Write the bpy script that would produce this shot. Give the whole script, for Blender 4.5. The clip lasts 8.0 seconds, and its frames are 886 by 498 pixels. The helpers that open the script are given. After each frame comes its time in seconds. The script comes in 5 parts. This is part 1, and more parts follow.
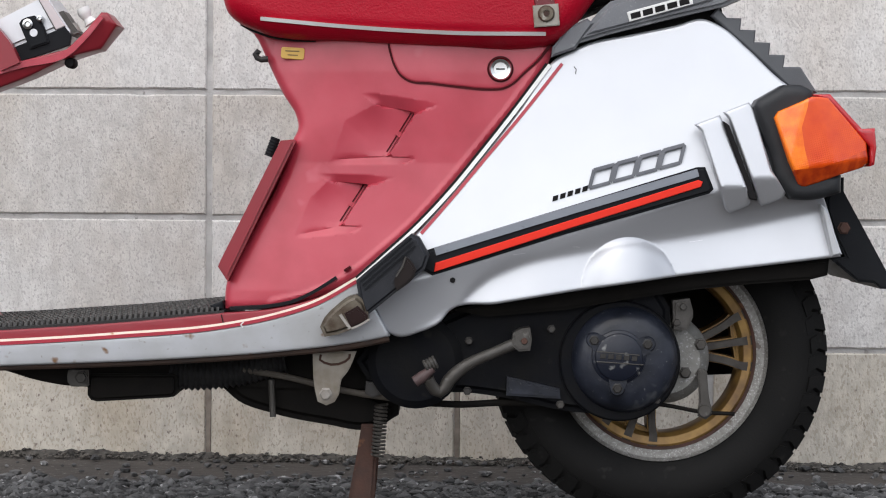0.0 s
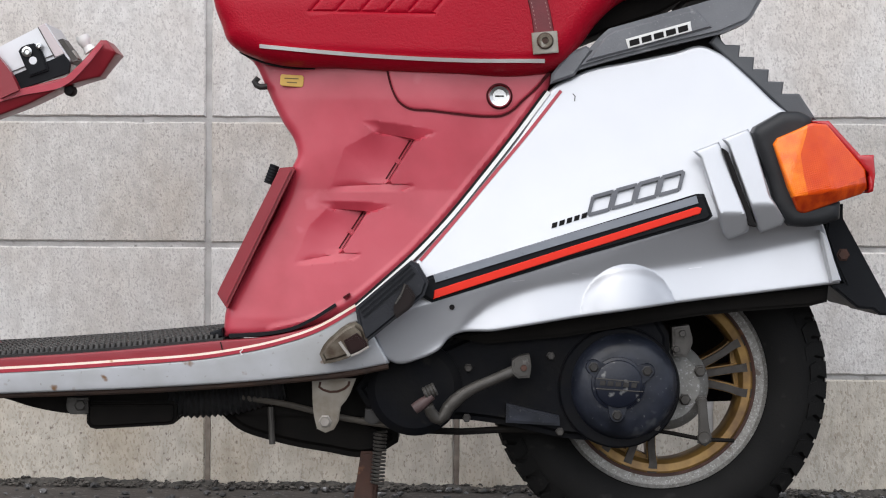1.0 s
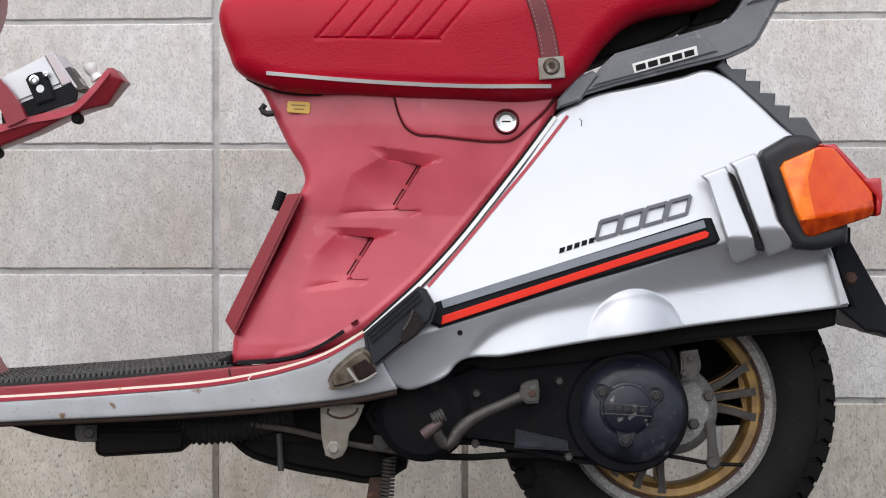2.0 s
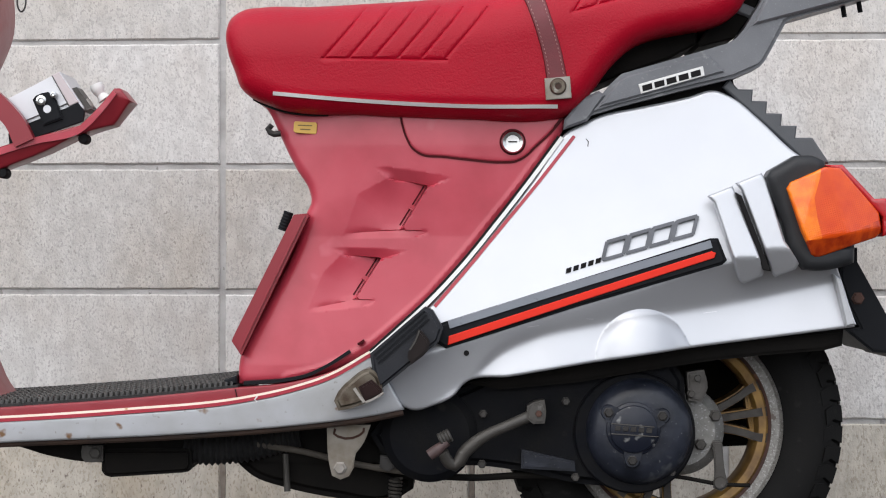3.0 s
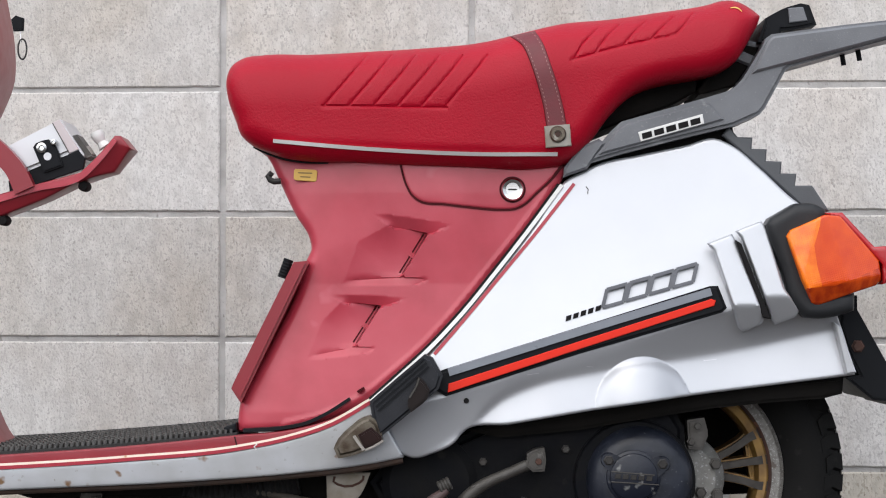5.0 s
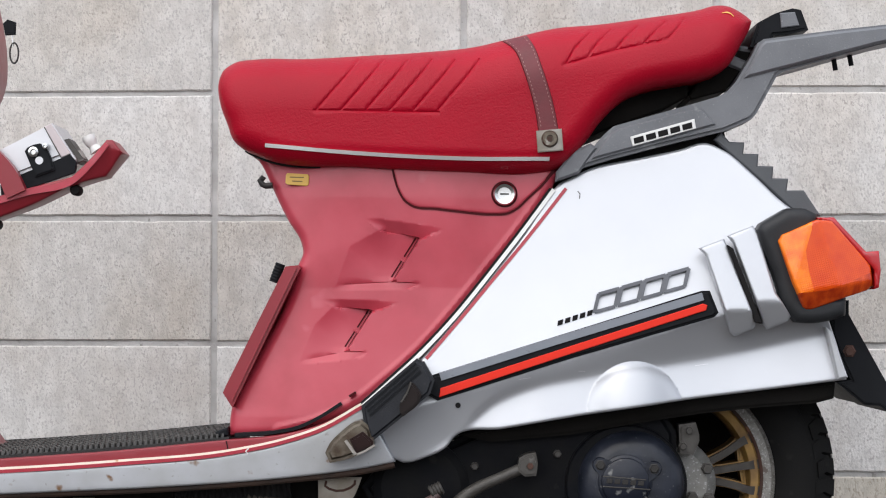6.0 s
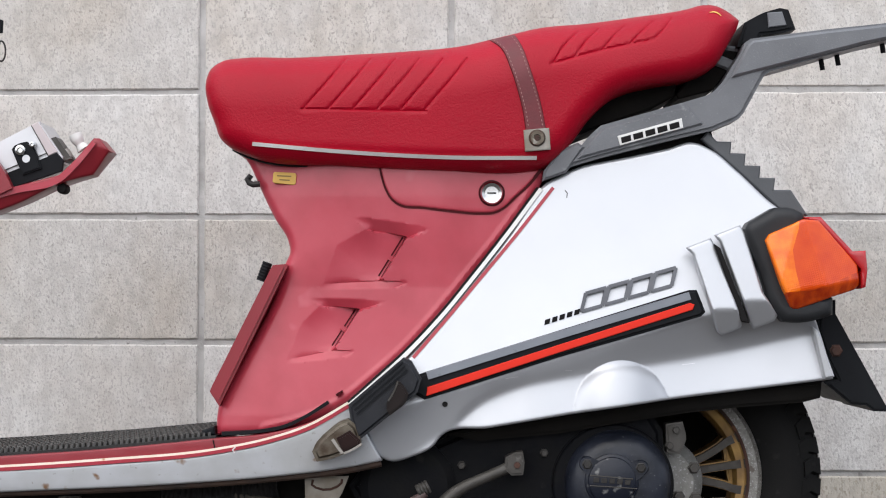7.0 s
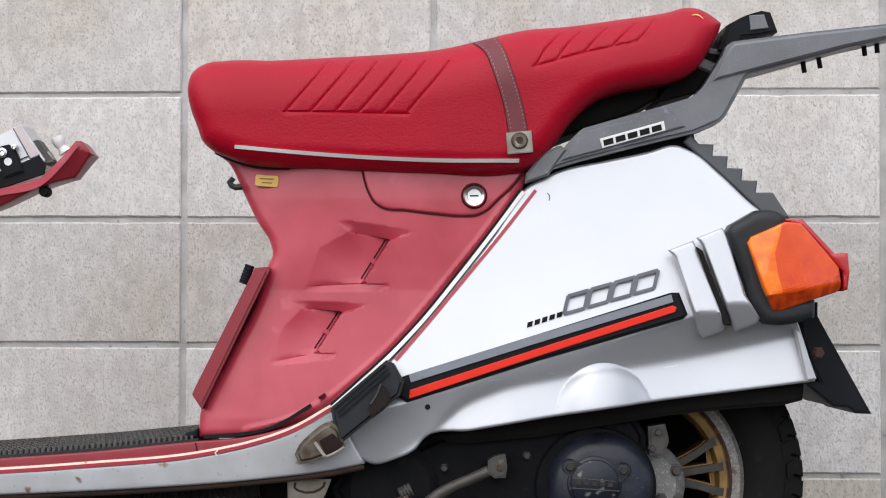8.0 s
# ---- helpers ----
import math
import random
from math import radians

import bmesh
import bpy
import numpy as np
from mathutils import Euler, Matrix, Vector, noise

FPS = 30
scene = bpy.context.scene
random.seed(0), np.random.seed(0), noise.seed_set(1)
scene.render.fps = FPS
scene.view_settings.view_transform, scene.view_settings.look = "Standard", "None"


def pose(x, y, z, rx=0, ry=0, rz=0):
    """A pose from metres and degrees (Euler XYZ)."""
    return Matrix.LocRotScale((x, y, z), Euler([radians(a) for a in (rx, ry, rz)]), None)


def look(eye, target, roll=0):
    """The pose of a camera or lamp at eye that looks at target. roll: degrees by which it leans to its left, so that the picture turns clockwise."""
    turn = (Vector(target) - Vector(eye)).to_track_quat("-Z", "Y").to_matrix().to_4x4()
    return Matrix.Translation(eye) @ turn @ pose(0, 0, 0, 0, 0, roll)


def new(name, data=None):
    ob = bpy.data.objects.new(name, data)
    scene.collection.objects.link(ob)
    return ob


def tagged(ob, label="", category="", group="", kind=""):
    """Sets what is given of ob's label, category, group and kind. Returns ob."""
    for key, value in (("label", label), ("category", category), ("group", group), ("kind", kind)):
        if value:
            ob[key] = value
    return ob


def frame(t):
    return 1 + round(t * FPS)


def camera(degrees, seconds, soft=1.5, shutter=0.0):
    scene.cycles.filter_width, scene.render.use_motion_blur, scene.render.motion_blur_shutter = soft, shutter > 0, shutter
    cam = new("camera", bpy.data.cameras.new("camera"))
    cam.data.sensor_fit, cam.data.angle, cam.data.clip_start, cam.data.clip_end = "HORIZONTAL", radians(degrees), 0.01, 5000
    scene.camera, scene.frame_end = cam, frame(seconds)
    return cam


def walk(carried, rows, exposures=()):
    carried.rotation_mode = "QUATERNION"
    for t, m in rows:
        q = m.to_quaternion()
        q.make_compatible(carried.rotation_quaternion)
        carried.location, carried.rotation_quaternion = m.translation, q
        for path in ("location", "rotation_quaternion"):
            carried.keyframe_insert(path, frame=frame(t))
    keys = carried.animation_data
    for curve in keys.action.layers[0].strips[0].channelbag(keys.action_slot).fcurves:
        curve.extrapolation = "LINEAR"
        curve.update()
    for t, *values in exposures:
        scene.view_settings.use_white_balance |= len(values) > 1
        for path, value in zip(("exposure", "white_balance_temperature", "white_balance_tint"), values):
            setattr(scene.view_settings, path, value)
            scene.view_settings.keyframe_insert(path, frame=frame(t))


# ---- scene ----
from mathutils.geometry import delaunay_2d_cdt

# ---- camera: turns on the spot, low down, with a long lens ----
cam = camera(21.66, 8.0, soft=1.1)
EYE = 0.45
ROWS = [
    (0.0, 0.000, -1.720, 0.410),
    (0.5, 0.018, -1.412, 0.386),
    (1.0, -0.014, -1.051, 0.333),
    (1.5, 0.044, -0.707, 0.124),
    (3.0, 0.337, 0.084, 0.013),
    (3.5, 0.328, 0.357, 0.145),
    (4.0, 0.347, 0.701, 0.028),
    (4.5, 0.364, 1.046, 0.035),
    (6.0, 0.133, 1.371, 0.104),
    (6.5, -0.016, 1.352, 0.112),
    (7.0, -0.184, 1.346, 0.182),
    (7.5, -0.390, 1.396, 0.116),
    (8.0, -0.617, 1.415, 0.136)
]
walk(cam, [(t, pose(0, 0, EYE, 90 + pitch, 0, yaw) @ pose(0, 0, 0, 0, 0, roll)) for t, yaw, pitch, roll in ROWS])

# ---- light: bright overcast sky ----
world = bpy.data.worlds.new("overcast")
scene.world = world
world.use_nodes = True
wn, wl = world.node_tree.nodes, world.node_tree.links
sky = wn.new("ShaderNodeTexSky")
sky.sky_type, sky.sun_disc = "NISHITA", False
sky.sun_elevation, sky.sun_rotation = radians(47), radians(203)
sky.air_density, sky.dust_density = 1.0, 4.0
grey = wn.new("ShaderNodeHueSaturation")
grey.inputs["Saturation"].default_value = 0.55
wl.new(sky.outputs[0], grey.inputs["Color"])
cloud = wn.new("ShaderNodeMix")
cloud.data_type = "RGBA"
cloud.inputs[0].default_value = 0.7
cloud.inputs[7].default_value = (4.4, 4.72, 5.45, 1)
wl.new(grey.outputs[0], cloud.inputs[6])
wl.new(cloud.outputs[2], wn["Background"].inputs[0])
wn["Background"].inputs[1].default_value = 0.15
sun = new("sun", bpy.data.lights.new("sun", "SUN"))
sun.data.energy, sun.data.angle, sun.data.color = 1.0, radians(100), (1.0, 1.0, 1.0)
sun.matrix_world = look((-1.6, -3.7, 4.3), (0, 0, 0))
scene.view_settings.exposure = 0.80


# ---- materials ----
def mat(name, color, rough=0.5, metal=0.0, second=None, scale=12.0, amount=0.5, bump=0.0, bump_scale=200.0,
        spots=None, spot_scale=60.0, spot_size=0.3, coat=0.0, per_object=0.0, spec=0.5, stretch=1.0, island=0.0, pits=None, stain=None):
    """A procedural surface: a base colour, broad variation towards a second one, fine relief and scattered spots."""
    m = bpy.data.materials.new(name)
    m.use_nodes = True
    n, l = m.node_tree.nodes, m.node_tree.links
    b = n["Principled BSDF"]
    b.inputs["Metallic"].default_value = metal
    b.inputs["Coat Weight"].default_value = coat
    b.inputs["Coat Roughness"].default_value = 0.12
    b.inputs["Specular IOR Level"].default_value = spec
    tc = n.new("ShaderNodeTexCoord")
    place = tc.outputs["Object"]
    info = None
    if per_object:
        info = n.new("ShaderNodeObjectInfo")
        shift = n.new("ShaderNodeVectorMath")
        shift.operation = "MULTIPLY_ADD"
        l.new(info.outputs["Random"], shift.inputs[0])
        shift.inputs[1].default_value = (37.0, 19.0, 53.0)
        l.new(place, shift.inputs[2])
        place = shift.outputs[0]

    if stretch != 1.0:
        squeeze = n.new("ShaderNodeVectorMath")
        squeeze.operation = "MULTIPLY"
        squeeze.inputs[1].default_value = (1.0, 1.0, stretch)
        l.new(place, squeeze.inputs[0])
        place = squeeze.outputs[0]

    def noisy(s, detail=5.0):
        t = n.new("ShaderNodeTexNoise")
        t.inputs["Scale"].default_value, t.inputs["Detail"].default_value = s, detail
        l.new(place, t.inputs["Vector"])
        return t.outputs["Fac"]

    def ramp(fac, lo, hi):
        r = n.new("ShaderNodeMapRange")
        r.inputs[1].default_value, r.inputs[2].default_value = lo, hi
        l.new(fac, r.inputs[0])
        return r.outputs[0]

    def blend(fac, a, c):
        x = n.new("ShaderNodeMix")
        x.data_type = "RGBA"
        l.new(fac, x.inputs[0])
        for v, s in ((a, x.inputs[6]), (c, x.inputs[7])):
            if isinstance(v, tuple):
                s.default_value = (*v, 1)
            else:
                l.new(v, s)
        return x.outputs[2]

    second = second or tuple(min(1, c * 0.8) for c in color)
    broad = ramp(noisy(scale), 0.5 - 0.25 / max(amount, 0.05), 0.5 + 0.25 / max(amount, 0.05))
    col = blend(broad, color, second)
    if spots:
        col = blend(ramp(noisy(spot_scale, 3.0), 0.5 + spot_size * 0.5, 0.56 + spot_size * 0.5), col, spots)
    if pits:
        colour, pit_scale, pit_size = pits
        col = blend(ramp(noisy(pit_scale, 2.0), 0.5 + pit_size * 0.5, 0.6 + pit_size * 0.5), col, colour)
    if stain:
        shade = n.new("ShaderNodeMix")
        shade.data_type, shade.blend_type = "RGBA", "MULTIPLY"
        shade.inputs[7].default_value = (*stain[0], 1)
        l.new(ramp(noisy(stain[1], 6.0), 0.42, 0.66), shade.inputs[0])
        l.new(col, shade.inputs[6])
        col = shade.outputs[2]
    if per_object or island:
        tint = n.new("ShaderNodeMapRange")
        tint.inputs[3].default_value, tint.inputs[4].default_value = 1 - (per_object or island), 1.0 + island
        l.new(info.outputs["Random"] if per_object else n.new("ShaderNodeNewGeometry").outputs["Random Per Island"], tint.inputs[0])
        mul = n.new("ShaderNodeVectorMath")
        mul.operation = "SCALE"
        l.new(col, mul.inputs[0])
        l.new(tint.outputs[0], mul.inputs["Scale"])
        col = mul.outputs[0]
    l.new(col, b.inputs["Base Color"])
    rr = n.new("ShaderNodeMapRange")
    rr.inputs[3].default_value, rr.inputs[4].default_value = max(0.02, rough - 0.08), min(1, rough + 0.1)
    l.new(noisy(scale * 3.1), rr.inputs[0])
    l.new(rr.outputs[0], b.inputs["Roughness"])
    if bump:
        bp = n.new("ShaderNodeBump")
        bp.inputs["Distance"].default_value, bp.inputs["Strength"].default_value = bump, 0.6
        l.new(noisy(bump_scale, 4.0), bp.inputs["Height"])
        l.new(bp.outputs[0], b.inputs["Normal"])
    return m


SILVER = mat("silver_paint", (0.46, 0.47, 0.49), 0.36, 0.55, (0.43, 0.44, 0.46), 9, 0.5, 0.00004, 900, coat=0.3)
SILVER_WORN = mat("dirty_silver_paint", (0.48, 0.49, 0.51), 0.42, 0.45, (0.38, 0.38, 0.375), 18, 1.1, 0.00006, 700, spots=(0.2, 0.11, 0.055), spot_scale=34, spot_size=0.34, pits=((0.3, 0.29, 0.27), 140, 0.34))
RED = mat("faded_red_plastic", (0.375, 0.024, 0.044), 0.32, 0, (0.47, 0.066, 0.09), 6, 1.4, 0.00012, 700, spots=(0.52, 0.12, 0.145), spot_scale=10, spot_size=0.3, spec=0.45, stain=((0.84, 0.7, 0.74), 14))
# also stands in for shade on the inner tray and the leg shield
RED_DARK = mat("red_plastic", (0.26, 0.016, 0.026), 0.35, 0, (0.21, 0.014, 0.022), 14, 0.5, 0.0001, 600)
VINYL = mat("red_vinyl", (0.37, 0.0018, 0.016), 0.36, 0, (0.30, 0.0015, 0.013), 8, 0.9, 0.0012, 420, spec=0.2)
STRAP = mat("brown_red_leather", (0.15, 0.013, 0.02), 0.5, 0, (0.095, 0.012, 0.015), 40, 0.8, 0.0006, 500)
BLACK = mat("black_plastic", (0.01, 0.0105, 0.012), 0.42, 0, (0.017, 0.018, 0.02), 20, 0.6, 0.0002, 600, spec=0.05)
MAT_RUBBER = mat("dusty_mat_rubber", (0.02, 0.02, 0.02), 0.6, 0, (0.035, 0.034, 0.033), 30, 0.8, 0.0004, 400, spec=0.2)
MAT_STUD = mat("worn_mat_ribs", (0.02, 0.0195, 0.019), 0.45, 0, (0.06, 0.057, 0.053), 120, 1.6, 0.0004, 400, spec=0.35)
HOUSING = mat("weathered_black_housing", (0.013, 0.0135, 0.015), 0.45, 0, (0.022, 0.023, 0.025), 24, 1.2, 0.0003, 500, spec=0.3)
DARK = mat("black_shadowed_metal", (0.006, 0.006, 0.006), 0.65, 0, (0.014, 0.012, 0.01), 25, 0.6, 0.0004, 300, spec=0.05)
GREY = mat("grey_cast_plastic", (0.105, 0.108, 0.116), 0.45, 0.0, (0.15, 0.155, 0.165), 16, 1.3, 0.0005, 450, spots=(0.2, 0.205, 0.21), spot_scale=38, spot_size=0.3, pits=((0.24, 0.24, 0.245), 420, 0.3))
RUBBER = mat("tyre_rubber", (0.0085, 0.0084, 0.0082), 0.62, 0, (0.012, 0.0115, 0.011), 18, 0.9, 0.0005, 350, spec=0.08, pits=((0.02, 0.019, 0.018), 60, 0.3))
ENGINE = mat("blue_black_engine_paint", (0.005, 0.0065, 0.011), 0.36, 0, (0.018, 0.021, 0.031), 30, 1.8, 0.0008, 120, spots=(0.055, 0.058, 0.065), spot_scale=26, spot_size=0.26, spec=0.35, pits=((0.1, 0.1, 0.1), 240, 0.36))
WORN = mat("worn_engine_paint", (0.004, 0.006, 0.013), 0.33, 0, (0.008, 0.01, 0.018), 30, 0.7, 0.0004, 250, spots=(0.16, 0.16, 0.155), spot_scale=48, spot_size=0.24, spec=0.35)
CASE = mat("grimy_black_case", (0.0055, 0.006, 0.008), 0.5, 0.0, (0.009, 0.0088, 0.009), 26, 1.3, 0.0008, 160, spec=0.06, spots=(0.018, 0.017, 0.016), spot_scale=36, spot_size=0.3)
STEEL = mat("weathered_steel", (0.4, 0.38, 0.35), 0.42, 0.8, (0.22, 0.19, 0.16), 40, 0.7, 0.0003, 400)
ALLOY = mat("corroded_alloy", (0.24, 0.235, 0.22), 0.5, 0.4, (0.15, 0.145, 0.13), 90, 0.9, 0.0008, 500, spots=(0.34, 0.34, 0.33), spot_scale=300, spot_size=0.2)
LIP_ALLOY = mat("bright_rim_edge", (0.25, 0.243, 0.225), 0.48, 0.35, (0.16, 0.15, 0.135), 160, 1.3, 0.0008, 500, spots=(0.33, 0.325, 0.31), spot_scale=420, spot_size=0.14, pits=((0.11, 0.09, 0.075), 70, 0.3))
SPOKE = mat("grimy_spoke_paint", (0.06, 0.052, 0.043), 0.5, 0.2, (0.028, 0.022, 0.018), 60, 1.2, 0.0004, 300)
HOSE = mat("sooty_hose_rubber", (0.018, 0.018, 0.019), 0.5, 0, (0.03, 0.029, 0.028), 40, 0.9, spec=0.2)
DARK_STEEL = mat("oily_dark_steel", (0.05, 0.048, 0.046), 0.4, 0.6, (0.025, 0.022, 0.02), 60, 0.8)
DARK_GREY = mat("dark_grey_rubber", (0.062, 0.065, 0.07), 0.5, 0.0, (0.085, 0.088, 0.094), 18, 0.6, 0.0003, 500)
BOLT = mat("grimy_bolt_steel", (0.06, 0.056, 0.05), 0.5, 0.4, (0.035, 0.03, 0.026), 80, 0.9)
DULL = mat("dull_grey_metal", (0.072, 0.067, 0.06), 0.5, 0.35, (0.045, 0.04, 0.034), 50, 1.0, 0.0006, 300, spots=(0.13, 0.125, 0.115), spot_scale=70, spot_size=0.3)
GOLD = mat("gold_wheel_paint", (0.34, 0.2, 0.055), 0.42, 0.35, (0.11, 0.06, 0.025), 35, 1.2, 0.0004, 300)
LIP = mat("rusty_shaded_lip", (0.018, 0.012, 0.009), 0.7, 0, (0.06, 0.03, 0.018), 30, 0.9, 0.0005, 300)
PEDAL = mat("worn_pink_rubber", (0.085, 0.05, 0.047), 0.6, 0, (0.05, 0.032, 0.03), 60, 0.8)
SLATE = mat("slate_grey_vinyl", (0.17, 0.185, 0.21), 0.3, 0, (0.21, 0.225, 0.25), 30, 0.8, 0.0002, 500, spec=0.5)
PAD = mat("grey_black_step_rubber", (0.012, 0.013, 0.0165), 0.4, 0, (0.02, 0.021, 0.025), 30, 1.0, 0.0004, 400, spec=0.25, spots=(0.04, 0.041, 0.045), spot_scale=60, spot_size=0.36)
SLEEVE = mat("dusty_tan_rubber", (0.085, 0.072, 0.056), 0.7, 0, (0.05, 0.042, 0.034), 60, 0.9)
RUST = mat("rusted_steel", (0.075, 0.03, 0.018), 0.75, 0.1, (0.035, 0.019, 0.014), 36, 1.1, 0.0008, 300, spots=(0.13, 0.055, 0.028), spot_scale=50, spot_size=0.3)
TARNISHED = mat("tarnished_steel", (0.15, 0.13, 0.1), 0.34, 0.6, (0.06, 0.04, 0.026), 60, 1.4, 0.0005, 300, spots=(0.34, 0.32, 0.28), spot_scale=50, spot_size=0.3)
PLATE = mat("dirty_zinc_plate", (0.3, 0.28, 0.245), 0.42, 0.5, (0.16, 0.13, 0.095), 34, 1.1, 0.0003, 300, spots=(0.11, 0.055, 0.022), spot_scale=40, spot_size=0.36)
THREAD = mat("pale_thread", (0.4, 0.2, 0.18), 0.7)
WHITE = mat("off_white_plastic", (0.72, 0.72, 0.7), 0.45, 0, (0.62, 0.61, 0.58), 40, 0.5)
CREAM = mat("cream_pinstripe", (0.8, 0.76, 0.66), 0.4, 0, (0.72, 0.64, 0.5), 60, 0.8, spots=(0.5, 0.3, 0.14), spot_scale=40, spot_size=0.36)
PINK = mat("red_pinstripe", (0.36, 0.018, 0.035), 0.4, 0, (0.30, 0.014, 0.03), 60, 0.5)
ORANGE = mat("red_orange_inlay", (0.72, 0.028, 0.012), 0.35, 0, (0.64, 0.024, 0.01), 60, 0.4, spec=0.25)
YELLOW = mat("yellow_sticker", (0.68, 0.42, 0.08), 0.45, 0, (0.6, 0.36, 0.08), 90, 0.5)
STAMP = mat("brown_print", (0.2, 0.12, 0.03), 0.5)
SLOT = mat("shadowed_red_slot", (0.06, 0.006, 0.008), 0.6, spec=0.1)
INK = mat("dark_ink", (0.012, 0.011, 0.011), 0.6, spec=0.1)
BADGE = mat("badge_grey", (0.10, 0.104, 0.115), 0.4, 0.2, (0.16, 0.165, 0.18), 50, 0.8)
CHROME = mat("chrome", (0.6, 0.6, 0.6), 0.18, 1.0, (0.5, 0.5, 0.48), 60, 0.5)
BOX_END = mat("pale_pink_plastic", (0.55, 0.48, 0.48), 0.45, 0, (0.5, 0.43, 0.43), 40, 0.6)
BOX = mat("brushed_aluminium", (0.62, 0.62, 0.64), 0.35, 0.5, (0.56, 0.56, 0.57), 30, 0.5, 0.00008, 500)
AMBER = mat("amber_lens", (0.74, 0.085, 0.002), 0.16, 0, (0.6, 0.045, 0.002), 26, 1.3, coat=0.3, spec=0.4)
# brighter and darker amber: light within the lens, put into its colour
AMBER_LIGHT = mat("amber_lens_lit", (0.9, 0.21, 0.008), 0.16, 0, (0.78, 0.12, 0.004), 60, 1.6, coat=0.3, spec=0.4)
AMBER_DEEP = mat("amber_lens_shaded", (0.42, 0.028, 0.002), 0.16, 0, (0.68, 0.075, 0.003), 90, 1.6, coat=0.3, spec=0.4, stretch=0.2)
for lens in (AMBER, AMBER_LIGHT, AMBER_DEEP):
    wave_n, wave_l = lens.node_tree.nodes, lens.node_tree.links
    ribs = wave_n.new("ShaderNodeTexWave")
    ribs.bands_direction = "Z"
    ribs.inputs["Scale"].default_value, ribs.inputs["Distortion"].default_value = 120.0, 0.0
    turned = wave_n.new("ShaderNodeMapping")
    turned.inputs["Rotation"].default_value = (0, radians(14), 0)
    where = wave_n.new("ShaderNodeTexCoord")
    wave_l.new(where.outputs["Object"], turned.inputs[0])
    wave_l.new(turned.outputs[0], ribs.inputs["Vector"])
    rib_bump = wave_n.new("ShaderNodeBump")
    rib_bump.inputs["Distance"].default_value, rib_bump.inputs["Strength"].default_value = 0.0012, 0.16
    cells = wave_n.new("ShaderNodeTexWave")
    cells.bands_direction = "X"
    cells.inputs["Scale"].default_value = 120.0
    wave_l.new(turned.outputs[0], cells.inputs["Vector"])
    both = wave_n.new("ShaderNodeMath")
    both.operation = "MAXIMUM"
    wave_l.new(ribs.outputs["Fac"], both.inputs[0])
    wave_l.new(cells.outputs["Fac"], both.inputs[1])
    wave_l.new(both.outputs[0], rib_bump.inputs["Height"])
    wave_l.new(rib_bump.outputs[0], wave_n["Principled BSDF"].inputs["Normal"])
LENS_RED = mat("red_lens", (0.42, 0.012, 0.016), 0.18, 0, (0.36, 0.01, 0.014), 20, 0.5, coat=0.5)
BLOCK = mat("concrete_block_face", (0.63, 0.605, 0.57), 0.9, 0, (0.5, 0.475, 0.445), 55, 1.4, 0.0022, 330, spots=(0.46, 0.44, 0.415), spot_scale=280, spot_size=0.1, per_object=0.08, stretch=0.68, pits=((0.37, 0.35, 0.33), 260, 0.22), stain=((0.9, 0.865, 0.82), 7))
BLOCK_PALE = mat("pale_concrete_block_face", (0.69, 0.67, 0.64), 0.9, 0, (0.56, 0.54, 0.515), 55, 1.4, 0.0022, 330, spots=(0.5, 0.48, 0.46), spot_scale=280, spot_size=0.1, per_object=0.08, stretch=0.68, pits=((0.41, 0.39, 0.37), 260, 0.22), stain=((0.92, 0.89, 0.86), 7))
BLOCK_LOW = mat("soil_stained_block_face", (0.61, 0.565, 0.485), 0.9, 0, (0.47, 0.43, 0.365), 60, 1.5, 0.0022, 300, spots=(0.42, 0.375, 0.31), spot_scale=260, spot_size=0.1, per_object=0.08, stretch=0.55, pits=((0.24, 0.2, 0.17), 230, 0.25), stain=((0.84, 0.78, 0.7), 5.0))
MORTAR = mat("mortar", (0.50, 0.49, 0.475), 0.92, 0, (0.34, 0.33, 0.315), 22, 1.4, 0.0025, 160, spots=(0.25, 0.24, 0.225), spot_scale=70, spot_size=0.3)
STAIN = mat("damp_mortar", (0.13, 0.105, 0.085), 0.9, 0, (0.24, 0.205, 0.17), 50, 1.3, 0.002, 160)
GROUND = mat("dirt_and_gravel", (0.06, 0.05, 0.042), 0.95, 0, (0.035, 0.03, 0.026), 8, 0.8, 0.006, 60, spots=(0.15, 0.14, 0.13), spot_scale=90, spot_size=0.25)
STONES = mat("gravel_stones", (0.12, 0.118, 0.116), 0.85, 0, (0.06, 0.058, 0.056), 60, 1.0, 0.0015, 200, spots=(0.3, 0.295, 0.29), spot_scale=70, spot_size=0.25, island=0.65)
CRUMBS = mat("soil_crumbs", (0.1, 0.09, 0.078), 0.95, 0, (0.045, 0.04, 0.034), 80, 1.0, 0.001, 300, island=0.6)
FOOTING = mat("mossy_footing", (0.02, 0.018, 0.016), 0.95, 0, (0.075, 0.068, 0.058), 60, 1.4, 0.006, 90)

# ---- shape helpers ----
YC = 3.04  # the scooter's middle plane


def thing(name, place, label, category, group="", kind=""):
    ob = new(name)
    ob.location = place
    ob.empty_display_size = 0.05
    return tagged(ob, label, category, group, kind)


